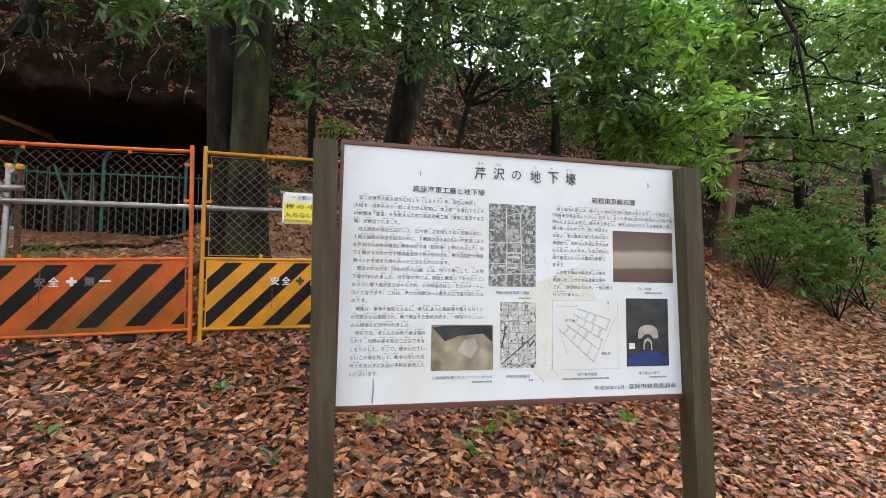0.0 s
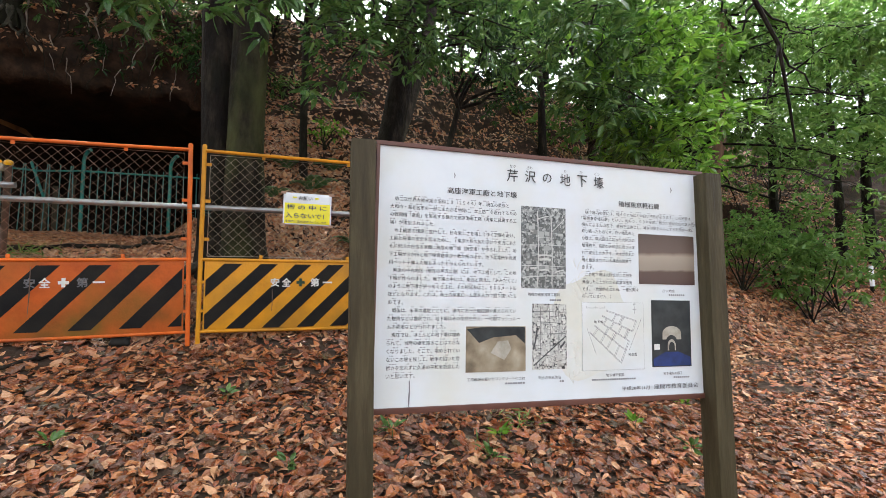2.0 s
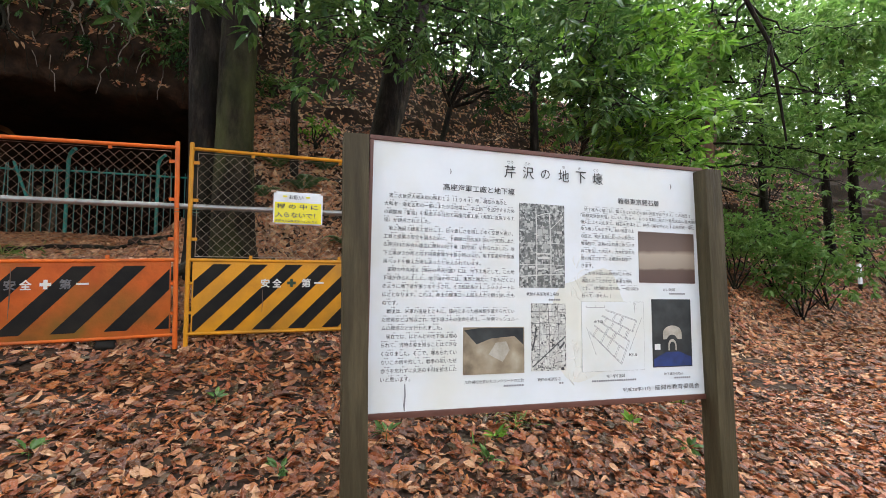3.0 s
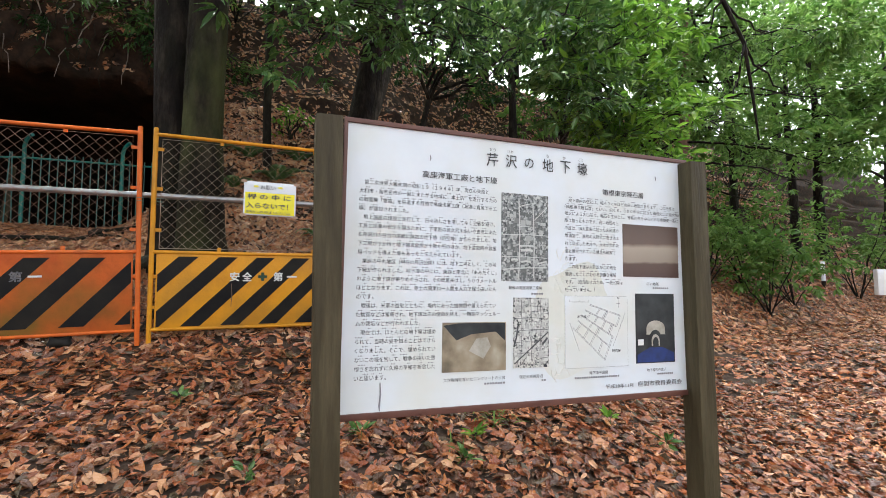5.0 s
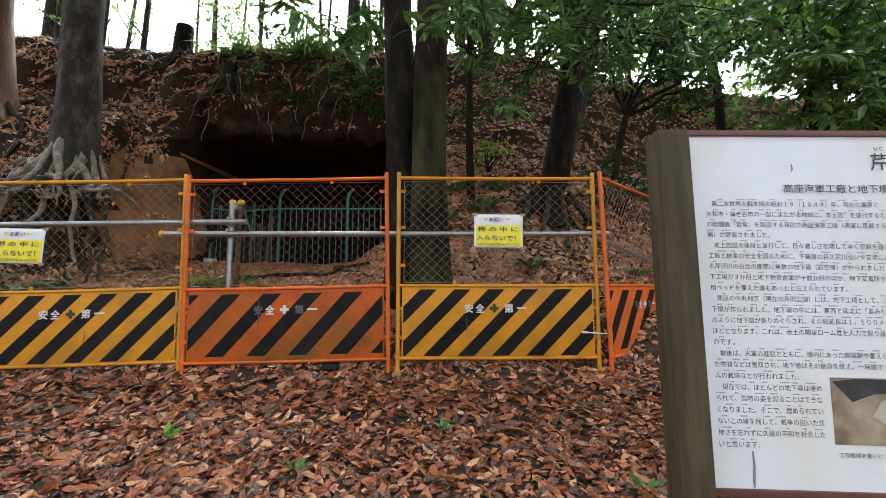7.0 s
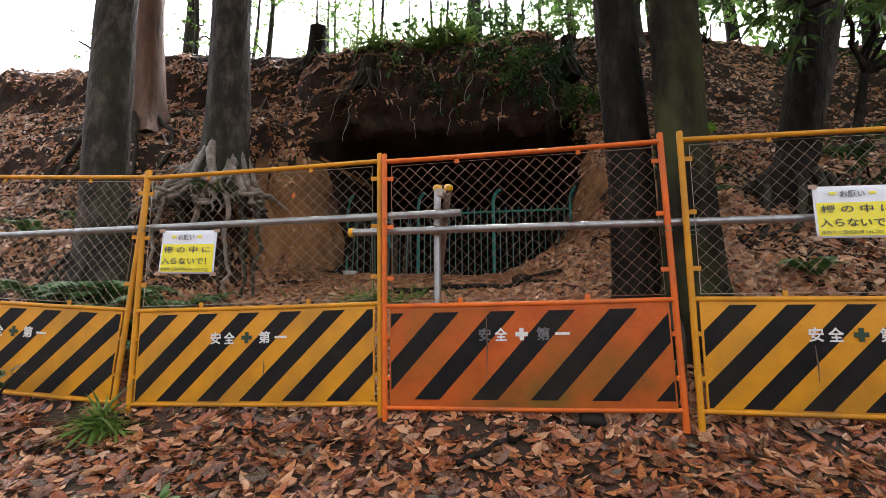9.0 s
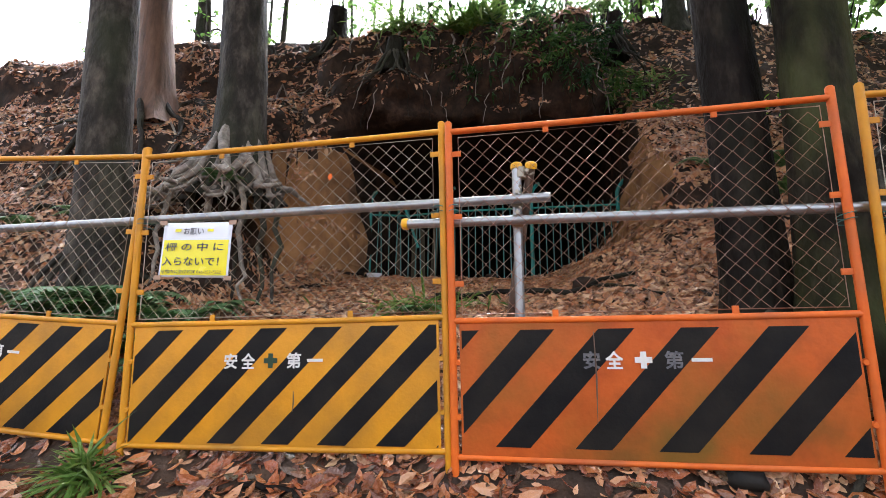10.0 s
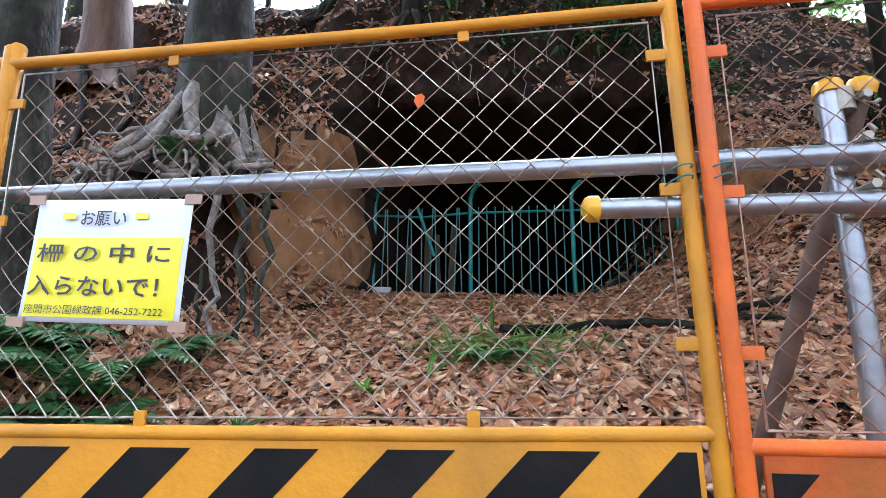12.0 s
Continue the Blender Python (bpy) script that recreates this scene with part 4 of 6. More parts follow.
class Leaves:
    def __init__(self):
        self.p, self.d, self.n, self.l, self.w = [], [], [], [], []

    def add(self, p, d, n, l, w):
        self.p.append(p), self.d.append(d), self.n.append(n), self.l.append(l), self.w.append(w)

    def cloud(self, centre, radii, count, l, w, droop=0.3):
        """Blades in small sprays within an uneven lump."""
        k = max(1, count // 7)
        v = unit(RNG.normal(size=(k, 3)))
        r = RNG.uniform(0.35, 1.0, (k, 1)) ** 0.6
        c = np.array(centre) + v * r * np.array(radii) * (1 + 0.25 * RNG.normal(size=(k, 1)))
        for q, vv in zip(c, v):
            self.spray(q, vv + np.array((0, 0, -droop)), 7, l, w)

    def spray(self, q, d, n, l, w, spread=1.1):
        d = unit(np.array(d, float))
        dirs = unit(d + spread * RNG.normal(size=(n, 3)) * np.array((1, 1, 0.55)))
        nor = unit(np.array((0, 0, 1.0)) + 0.45 * RNG.normal(size=(n, 3)))
        ll = l * RNG.uniform(0.65, 1.2, n)
        self.p.append(q + dirs * 0.02), self.d.append(dirs), self.n.append(nor), self.l.append(ll), self.w.append(ll * w * RNG.uniform(0.8, 1.2, n))

    def mesh(self, name, material, parent=None, fold=0.18, curl=0.25):
        if not self.p:
            return None
        P, D, N = (np.concatenate([np.atleast_2d(x) for x in a]) for a in (self.p, self.d, self.n))
        L, W = (np.concatenate([np.atleast_1d(x) for x in a]) for a in (self.l, self.w))
        v, f = leaf_arrays(P, D, N, L, W, fold, curl)
        return raw_mesh(name, v, f, material, parent)


# ---- fallen leaves ----
def scatter(umin, umax, dmin, dmax, count, lmin, lmax, slope=0.35, clump=0.0):
    me = ground.data
    cu = np.array([(e.x, e.y) for e in (E_U, E_D)])
    co = np.array([v.co[:] for v in me.vertices])
    qd = np.array([p.vertices[:] for p in me.polygons])
    t = np.concatenate([qd[:, [0, 1, 2]], qd[:, [0, 2, 3]]])
    a, b, c = co[t[:, 0]], co[t[:, 1]], co[t[:, 2]]
    n = np.cross(b - a, c - a)
    area = np.linalg.norm(n, axis=1) / 2
    n = unit(n)
    mid = (a + b + c) / 3
    u, d = mid[:, :2] @ cu[0], mid[:, :2] @ cu[1]
    w = area * ((u > umin) & (u < umax) & (d > dmin) & (d < dmax) & (n[:, 2] > slope))
    pick = RNG.choice(len(t), count, p=w / w.sum())
    r1, r2 = RNG.random((2, count, 1))
    k = np.sqrt(r1)
    P = (1 - k) * a[pick] + k * (1 - r2) * b[pick] + k * r2 * c[pick]
    N = n[pick]
    if clump:
        keep = np.array([noise.noise(Vector(p) * 1.1) + 0.5 * noise.noise(Vector(p) * 4) for p in P]) + RNG.normal(size=count) * 0.25 > -clump
        P, N = P[keep], N[keep]
    m = len(P)
    P = P + N * RNG.uniform(0.002, 0.028, (m, 1))
    D = unit(np.cross(N, RNG.normal(size=(m, 3))))
    N2 = unit(N + 0.42 * RNG.normal(size=(m, 3)))
    L = RNG.uniform(lmin, lmax, m) * RNG.choice((0.7, 1.0, 1.0, 1.25), m)
    W = L * RNG.uniform(0.32, 0.6, m)
    return P, D, N2, L, W


def litter(name, label, material, *sets):
    P, D, N, L, W = (np.concatenate(x) for x in zip(*sets))
    half = len(P) // 2
    v, f = leaf_arrays(P[:half], D[:half], N[:half], L[:half], W[:half], 0.25, 0.35)
    v2, f2 = leaf_arrays(P[half:], D[half:], N[half:], L[half:], W[half:], -0.15, -0.3)
    ob = raw_mesh(name, np.concatenate([v, v2]), np.concatenate([f, f2 + len(v)]), material)
    return tagged(ob, label, "fallen leaves", kind="stuff")


def shuffled(s):
    o = RNG.permutation(len(s[0]))
    return tuple(x[o] for x in s)


def thinned(s):
    """Leaves slide off the cave's brow and the steep bare soil beside it."""
    u = s[0] @ np.array(E_U)
    d = s[0] @ np.array(E_D)
    keep = np.ones(len(u))
    keep[(u > -5.7) & (u < -0.7) & (d > 8.2) & (s[0][:, 2] > 3.6)] = 0.42
    keep[(u > -1.7) & (u < 0.3) & (d > 6.9)] = 0.5
    keep[(u >= 0.3) & (u < 7) & (d > 7.4)] = 0.6
    m = RNG.random(len(u)) < keep
    return tuple(x[m] for x in s)


litter("leaf_litter", "wet brown and orange fallen leaves covering the path", M_LITTER,
       shuffled(scatter(-7.5, 6.5, -0.5, 3.75, 72000, 0.045, 0.1, clump=0.85)), shuffled(scatter(-7.5, 6.5, 3.75, 4.75, 12000, 0.05, 0.11, clump=0.35)), shuffled(scatter(-9, 8, -5, -0.5, 9000, 0.08, 0.14)), shuffled(scatter(6.5, 20, 0.0, 9, 34000, 0.08, 0.15)))
litter("bank_leaf_litter", "dull brown fallen leaves lying on the earth bank", M_LITTER_DRY,
       thinned(shuffled(scatter(-13, 6, 4.75, 9.2, 80000, 0.05, 0.105, 0.25, clump=0.4))), thinned(shuffled(scatter(-1.5, 22, 5.0, 15, 80000, 0.07, 0.13, 0.3, clump=0.5))), thinned(shuffled(scatter(-5.6, 0.5, 4.65, 9.3, 52000, 0.045, 0.095, 0.5))),
       thinned(shuffled(scatter(-14, 0, 8.5, 13, 10000, 0.08, 0.13, 0.3, clump=0.1))))


# ---- trees ----
def trunk_mesh(pts, sides=22, lobes=0.0, nlobes=7, flare=0.0, seed=0, foot_h=0.35):
    """A tapered stem along (x, y, z, r), with an uneven skin and a flaring, lobed foot."""
    bm = B()
    rings = []
    path = []
    for (a, b) in zip(pts, pts[1:]):
        n = max(2, int((Vector(b[:3]) - Vector(a[:3])).length / 0.14))
        path += [[lerp(a[j], b[j], k / n) for j in range(4)] for k in range(n)]
    path.append(list(pts[-1]))
    z0 = path[0][2]
    for x, y, z, r in path:
        h = z - z0
        foot = math.exp(-h / foot_h)
        ring = []
        for j in range(sides):
            a = 2 * math.pi * j / sides
            k = 1 + 0.05 * noise.noise(Vector((math.cos(a) * 1.5 + seed, math.sin(a) * 1.5, z * 1.2))) + 0.03 * noise.noise(Vector((math.cos(a) * 5, math.sin(a) * 5 + seed, z * 3)))
            k += (flare * foot) * (1 + lobes * math.cos(nlobes * a + seed)) + 0.035 * lobes * math.cos(nlobes * a * 0.5 + seed)
            ring.append(bm.verts.new((x + math.cos(a) * r * k, y + math.sin(a) * r * k, z)))
        rings.append(ring)
    for r0, r1 in zip(rings, rings[1:]):
        for j in range(sides):
            bm.faces.new((r0[j], r0[(j + 1) % sides], r1[(j + 1) % sides], r1[j]))
    bm.faces.new(rings[-1])
    return bm


def root(parent, x, y, z, angle, length, r, seed, drop=0.0, slope=9.0):
    """One root that runs out over the ground and dives into it."""
    rnd = random.Random(seed)
    pts, rad = [], []
    n = 12
    a = angle
    px, py = x, y
    for k in range(n + 1):
        t = k / n
        g = ground_z(px, py, z + 0.25)
        g = max(g, z - 0.3 - slope * length * t)
        h = lerp(z, g + r * 0.5, min(1.0, t * 2.2)) if t < 0.45 else g + r * (0.55 - 1.3 * max(0, t - 0.75) * 4)
        pts.append((px, py, h - drop * t))
        rad.append(r * (1 - 0.8 * t) * (1 + 0.15 * rnd.uniform(-1, 1)))
        a += rnd.uniform(-0.45, 0.45)
        px += math.cos(a) * length / n
        py += math.sin(a) * length / n
    return part("root", tube(B(), pts, rad, 8), M_BARK, parent)


def limb(pts, r0, r1, sides=7):
    n = len(pts)
    return tube(B(), pts, [lerp(r0, r1, k / (n - 1)) for k in range(n)], sides)


def curve(a, b, sag, n=9, wander=0.06, seed=0):
    rnd = random.Random(seed)
    a, b = Vector(a), Vector(b)
    out = []
    for k in range(n):
        t = k / (n - 1)
        p = a.lerp(b, t) + Vector((0, 0, sag * 4 * t * (1 - t)))
        if 0 < k < n - 1:
            p += Vector([rnd.uniform(-1, 1) for _ in range(3)]) * wander
        out.append(p)
    return out


def bough(parent, leaves, a, b, r0, seed, twigs=9, twig_len=0.55, leaf=0.13, w=0.32, sag=0.15, start=0.25, per=8):
    """A limb from a to b with side twigs that end in sprays of leaves."""
    rnd = random.Random(seed)
    pts = curve(a, b, sag, 9, 0.07, seed)
    part("limb", limb(pts, r0, r0 * 0.25), M_BARK_DARK, parent)
    bm = B()
    axis = (Vector(b) - Vector(a)).normalized()
    for k in range(twigs):
        t = start + (1 - start) * (k + rnd.random()) / twigs
        i = min(len(pts) - 2, int(t * (len(pts) - 1)))
        p = pts[i].lerp(pts[i + 1], t * (len(pts) - 1) - i)
        v = (axis * rnd.uniform(0.2, 0.9) + Vector((rnd.uniform(-1, 1), rnd.uniform(-1, 1), rnd.uniform(-0.6, 0.4)))).normalized()
        q = p + v * twig_len * rnd.uniform(0.5, 1.2)
        mid = p.lerp(q, 0.5) + Vector((0, 0, 0.05))
        tube(bm, [p, mid, q], [r0 * 0.22, r0 * 0.15, r0 * 0.08], 4, caps=False)
        leaves.spray(np.array(q), np.array(v) + np.array((0, 0, -0.3)), per, leaf, w)
        leaves.spray(np.array(p.lerp(q, 0.65)), np.array(v), max(3, per - 3), leaf, w)
        for _ in range(2):
            v2 = (v + Vector((rnd.uniform(-1, 1), rnd.uniform(-1, 1), rnd.uniform(-0.5, 0.5)))).normalized()
            q2 = p.lerp(q, rnd.uniform(0.3, 0.9)) + v2 * twig_len * 0.55
            tube(bm, [p.lerp(q, 0.5), q2], [r0 * 0.12, r0 * 0.06], 4, caps=False)
            leaves.spray(np.array(q2), np.array(v2) + np.array((0, 0, -0.3)), per, leaf, w)
    tagged(part("twig_spray", bm, M_BARK_DARK, parent), kind="stuff")


def tree(label, u, d, z=None, name="tree", category="tree"):
    p = at(u, d)
    g = ground_z(p.x, p.y) if z is None else z
    return thing(name, Matrix.Identity(4), label, category), p.x, p.y, g


def stem(parent, knots, bark, lobes=0.0, flare=0.0, nlobes=7, seed=0, sides=22, name="trunk", foot_h=0.35):
    """knots: (u, d, z, r)."""
    pts = [(*at(u, d)[:2], z, r) for u, d, z, r in knots]
    return part(name, trunk_mesh(pts, sides, lobes, nlobes, flare, seed, foot_h), bark, parent)


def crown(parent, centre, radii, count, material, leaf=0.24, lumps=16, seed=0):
    """A high, uneven unseen crown, added for shade: limbs that end in leaf lumps."""
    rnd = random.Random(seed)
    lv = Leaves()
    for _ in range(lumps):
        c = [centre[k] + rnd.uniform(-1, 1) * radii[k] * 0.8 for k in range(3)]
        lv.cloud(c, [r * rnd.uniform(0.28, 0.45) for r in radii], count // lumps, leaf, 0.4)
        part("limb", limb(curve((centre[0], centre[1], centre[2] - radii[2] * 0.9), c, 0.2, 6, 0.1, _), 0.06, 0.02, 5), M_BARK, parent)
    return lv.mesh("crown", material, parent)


# two grey trunks on the bank beside the cave
t, x, y, g = tree("tall grey tree standing behind the barricade, mossy bark", -6.5, 6.0)
stem(t, [(-6.42, 6.05, g - 0.2, 0.28), (-6.46, 6.02, g + 0.5, 0.245), (-6.53, 6.0, 3.4, 0.23), (-6.62, 6.0, 5.2, 0.21), (-6.75, 6.0, 11, 0.16)], M_BARK, 0.4, 0.18, 6, 1)
for k in range(9):
    root(t, x + 0.2 * math.cos(k * 0.7), y + 0.2 * math.sin(k * 0.7), g + 0.15, k * 0.7, 0.7, 0.03, 40 + k)
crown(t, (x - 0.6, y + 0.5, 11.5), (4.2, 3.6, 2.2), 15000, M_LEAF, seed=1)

t, x, y, g = tree("grey tree with a flared foot and bare spreading roots", -5.68, 6.88, 3.5)
stem(t, [(-5.66, 6.84, 2.95, 0.36), (-5.66, 6.84, 3.2, 0.33), (-5.66, 6.86, 3.5, 0.3), (-5.67, 6.88, 3.85, 0.28), (-5.69, 6.88, 4.6, 0.262), (-5.74, 6.88, 5.6, 0.245), (-5.9, 6.88, 12, 0.2)], M_BARK, 0.7, 0.45, 9, 2, 66, foot_h=0.24)
rnd = random.Random(77)
for k in range(15):
    th = math.pi * (0.92 + 1.16 * k / 14) + rnd.uniform(-0.08, 0.08)
    reach = lerp(1.15, 0.72, min(1.0, k / 9)) * rnd.uniform(0.75, 1.15)
    end = lerp(2.9, 3.05, k / 14) + rnd.uniform(-0.12, 0.12)
    pts, rad = [], []
    r0 = rnd.uniform(0.04, 0.075)
    for j in range(13):
        f = j / 12
        w = 0.14 + reach * f ** 0.9
        q = Vector((x, y, 0)) + (E_U * math.cos(th) + E_D * math.sin(th)) * w
        zz = lerp(3.9, end, 1 - (1 - f) ** 2.4) + 0.05 * math.sin(f * 9 + k)
        pts.append((q.x, q.y, max(zz, ground_z(q.x, q.y, 4.3) + 0.01) if k < 5 else zz))
        rad.append(r0 * (1.0 - 0.72 * f) * rnd.uniform(0.88, 1.12))
        th += rnd.uniform(-0.16, 0.16)
    part("root", tube(B(), pts, rad, 9), M_ROOT, t)
    for b0 in ((5, 8) if k % 2 else (7,)):
        v = (E_U * rnd.uniform(-1, 1) - E_D * rnd.uniform(-0.2, 0.8)).normalized() * rnd.uniform(0.2, 0.4)
        e = Vector(pts[b0]) + v + Vector((0, 0, rnd.uniform(-0.4, -0.1)))
        part("root", limb(curve(pts[b0], e, 0.04, 7, 0.035, k), rad[b0] * 0.6, 0.008), M_ROOT, t)
for k in range(9):
    q = at(-6.15 + 0.14 * k + rnd.uniform(-0.05, 0.05), 6.45 + 0.12 * (k % 3))
    e = Vector((q.x, q.y, 0)) + E_U * rnd.uniform(-0.2, 0.2) - E_D * rnd.uniform(0.0, 0.25)
    pts = curve((q.x, q.y, 3.05), (e.x, e.y, ground_z(e.x, e.y, 2.9) - 0.05), -0.05, 10, 0.05, 50 + k)
    part("root", limb(pts, rnd.uniform(0.022, 0.045), 0.014), M_BARK if k % 3 else M_ROOT, t)
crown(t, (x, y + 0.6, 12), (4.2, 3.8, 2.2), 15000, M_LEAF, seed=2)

# a dark twin-stemmed tree in front of the cave's side
t, x, y, g = tree("dark wet twin-stemmed tree behind the orange barricade", -0.85, 5.45)
stem(t, [(-0.98, 5.66, g - 0.2, 0.24), (-0.98, 5.66, g + 0.4, 0.2), (-0.99, 5.68, 2.9, 0.185), (-1.05, 5.68, 4.5, 0.17), (-1.25, 5.6, 9, 0.11)], M_BARK_DARK, 0.25, 0.3, 5, 3)
stem(t, [(-0.67, 5.32, g - 0.2, 0.26), (-0.68, 5.32, g + 0.4, 0.205), (-0.69, 5.3, 2.9, 0.188), (-0.66, 5.3, 4.5, 0.178), (-0.3, 5.4, 9, 0.13)], M_BARK_MOSS, 0.3, 0.35, 5, 4)
for k in range(8):
    root(t, x + 0.25 * math.cos(k * 0.8), y + 0.25 * math.sin(k * 0.8), g + 0.2, k * 0.8, 0.8, 0.045, 120 + k)
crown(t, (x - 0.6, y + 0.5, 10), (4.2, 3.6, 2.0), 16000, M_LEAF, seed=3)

# the leaning fluted tree on the bank, whose boughs hang in front
t, x, y, g = tree("fluted dark tree leaning over the leafy bank", 1.15, 7.25)
stem(t, [(1.0, 7.25, g - 0.25, 0.3), (1.02, 7.25, g + 0.3, 0.25), (1.2, 7.25, 3.4, 0.2), (1.36, 7.25, 4.2, 0.2), (1.5, 7.2, 5.2, 0.16), (1.8, 7.1, 9, 0.1)], M_BARK_DARK, 0.9, 0.5, 5, 5, 26)
stem(t, [(1.34, 7.3, 3.6, 0.13), (1.58, 7.3, 4.4, 0.13), (1.8, 7.3, 5.2, 0.11), (2.2, 7.4, 7, 0.08)], M_BARK, 0.3, 0.0, 4, 6, 14, "stem")
for k in range(9):
    root(t, x + 0.25 * math.cos(k * 0.75), y + 0.25 * math.sin(k * 0.75), g + 0.3, k * 0.75, 0.8, 0.05, 150 + k)
lv = Leaves()
for k, (a, b) in enumerate((((1.2, 7.2, 5.4), (0.2, 4.4, 3.5)), ((1.2, 7.2, 5.6), (0.6, 4.2, 3.9)), ((1.2, 7.2, 5.2), (1.6, 4.9, 4.3)), ((1.2, 7.1, 6.0), (0.0, 4.0, 3.9)),
                            ((1.2, 7.1, 5.8), (1.9, 4.6, 4.4)), ((1.2, 7.1, 6.2), (1.4, 3.8, 4.4)), ((1.3, 7.2, 5.0), (2.1, 5.6, 4.6)), ((1.2, 7.1, 6.4), (0.5, 3.7, 4.5)), ((1.2, 7.1, 6.6), (2.2, 3.9, 4.6)))):
    bough(t, lv, at(*a), at(*b), 0.035, 200 + k, 13, 0.6, 0.145, 0.3)
lv.mesh("foliage", M_LEAF, t)
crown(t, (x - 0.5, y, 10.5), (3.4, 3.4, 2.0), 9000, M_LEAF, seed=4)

# a twig with long leaves hanging low over the path
t = thing("overhanging_branch", Matrix.Identity(4), "thin overhanging evergreen branch with long drooping leaves", "branch")
lv = Leaves()
for k, (a, b) in enumerate((((-0.6, 3.3, 4.6), (-0.95, 3.2, 3.15)), ((-0.6, 3.3, 4.6), (-0.3, 3.3, 3.3)), ((-0.9, 3.3, 4.4), (-1.45, 3.3, 3.3)))):
    bough(t, lv, at(*a), at(*b), 0.014, 240 + k, 5, 0.32, 0.15, 0.26, 0.05, 0.5, 7)
lv.mesh("foliage", M_LEAF, t)
part("limb", limb(curve(at(-0.6, 3.3, 4.6), at(0.6, 4.6, 6.5), 0.2, 9, 0.05, 3), 0.016, 0.04), M_BARK_DARK, t)

# the bright young-leaved tree beside the board
t, x, y, g = tree("young evergreen tree with bright green leaves beside the board", 4.4, 6.2)
stem(t, [(4.4, 6.2, g - 0.2, 0.09), (4.35, 6.15, g + 1.0, 0.075), (4.2, 6.0, 3.4, 0.06), (4.1, 5.8, 5.5, 0.04)], M_BARK_DARK, 0.1, 0.2, 4, 7, 12)
lv, lb = Leaves(), Leaves()
W0 = [(2.6, 4.1, 3.0), (2.55, 4.3, 3.4), (1.9, 4.3, 3.3), (2.75, 4.5, 2.65), (1.7, 4.6, 4.0), (2.2, 4.4, 3.9), (1.9, 5.2, 3.9), (2.3, 5.0, 2.9), (2.5, 4.9, 3.3), (1.6, 4.3, 4.2), (2.6, 4.5, 4.0)]
for k, e in enumerate(W0):
    bright = e[0] > 2.1 and e[1] < 4.75
    bough(t, lb if bright else lv, at(4.15 - 0.03 * k, 5.95, 3.0 + 0.22 * k), e, 0.026, 260 + k, 16, 0.5, 0.14, 0.33, 0.12, 0.3, 9)
lv.mesh("foliage", M_LEAF, t)
tagged(lb.mesh("young_foliage", M_LEAF_BRIGHT, t), "bright yellow-green young leaves")

# a slim forked stem on the bank
t, x, y, g = tree("slim dark forked tree on the leafy bank", 2.55, 8.6)
part("stem", limb([at(2.6, 8.5, g - 0.1), at(2.75, 8.6, g + 0.5), at(2.98, 8.65, 5.05)], 0.07, 0.055), M_BARK_DARK, t)
lv = Leaves()
for k, e in enumerate(((2.0, 7.6, 6.6), (3.4, 7.9, 6.4), (4.6, 7.8, 5.9), (2.7, 7.5, 7.4), (5.2, 8.2, 6.7), (3.9, 8.8, 7.4))):
    bough(t, lv, at(2.98, 8.65, 5.05), at(*e), 0.04, 300 + k, 16, 0.7, 0.14, 0.36, -0.1, 0.25, 9)
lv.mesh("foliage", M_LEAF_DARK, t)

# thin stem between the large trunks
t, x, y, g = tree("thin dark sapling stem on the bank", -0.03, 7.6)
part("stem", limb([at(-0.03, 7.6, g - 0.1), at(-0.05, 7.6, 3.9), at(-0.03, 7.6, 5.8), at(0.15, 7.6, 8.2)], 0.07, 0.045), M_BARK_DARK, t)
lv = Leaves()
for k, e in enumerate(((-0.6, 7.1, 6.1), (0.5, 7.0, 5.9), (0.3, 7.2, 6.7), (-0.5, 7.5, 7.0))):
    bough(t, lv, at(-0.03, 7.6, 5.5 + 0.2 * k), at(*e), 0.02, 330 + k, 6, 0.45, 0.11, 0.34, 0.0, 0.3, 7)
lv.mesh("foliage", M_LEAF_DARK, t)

# leaning red-barked tree and its hanging crown
t, x, y, g = tree("leaning red-brown tree with feathery hanging boughs", 9.5, 9.0)
stem(t, [(9.45, 9.0, g - 0.3, 0.2), (9.6, 9.0, 2.2, 0.18), (9.95, 9.0, 3.6, 0.16), (10.4, 9.0, 5.2, 0.14), (11.0, 9.2, 9, 0.1)], M_BARK_RED, 0.2, 0.2, 5, 8, 14)
lv = Leaves()
for k in range(30):
    a = k * 2.4
    zz = 3.6 + 0.22 * k
    e = Vector((x + 0.6, y, 0)) + Vector((math.cos(a) * 2.6, math.sin(a) * 2.6 - 0.6, zz - 0.7))
    bough(t, lv, at(10.0 + 0.06 * k, 9.0, zz + 0.4), e, 0.035, 400 + k, 13, 0.8, 0.13, 0.3, 0.15, 0.2, 10)
lv.mesh("foliage", M_LEAF_FAR, t)


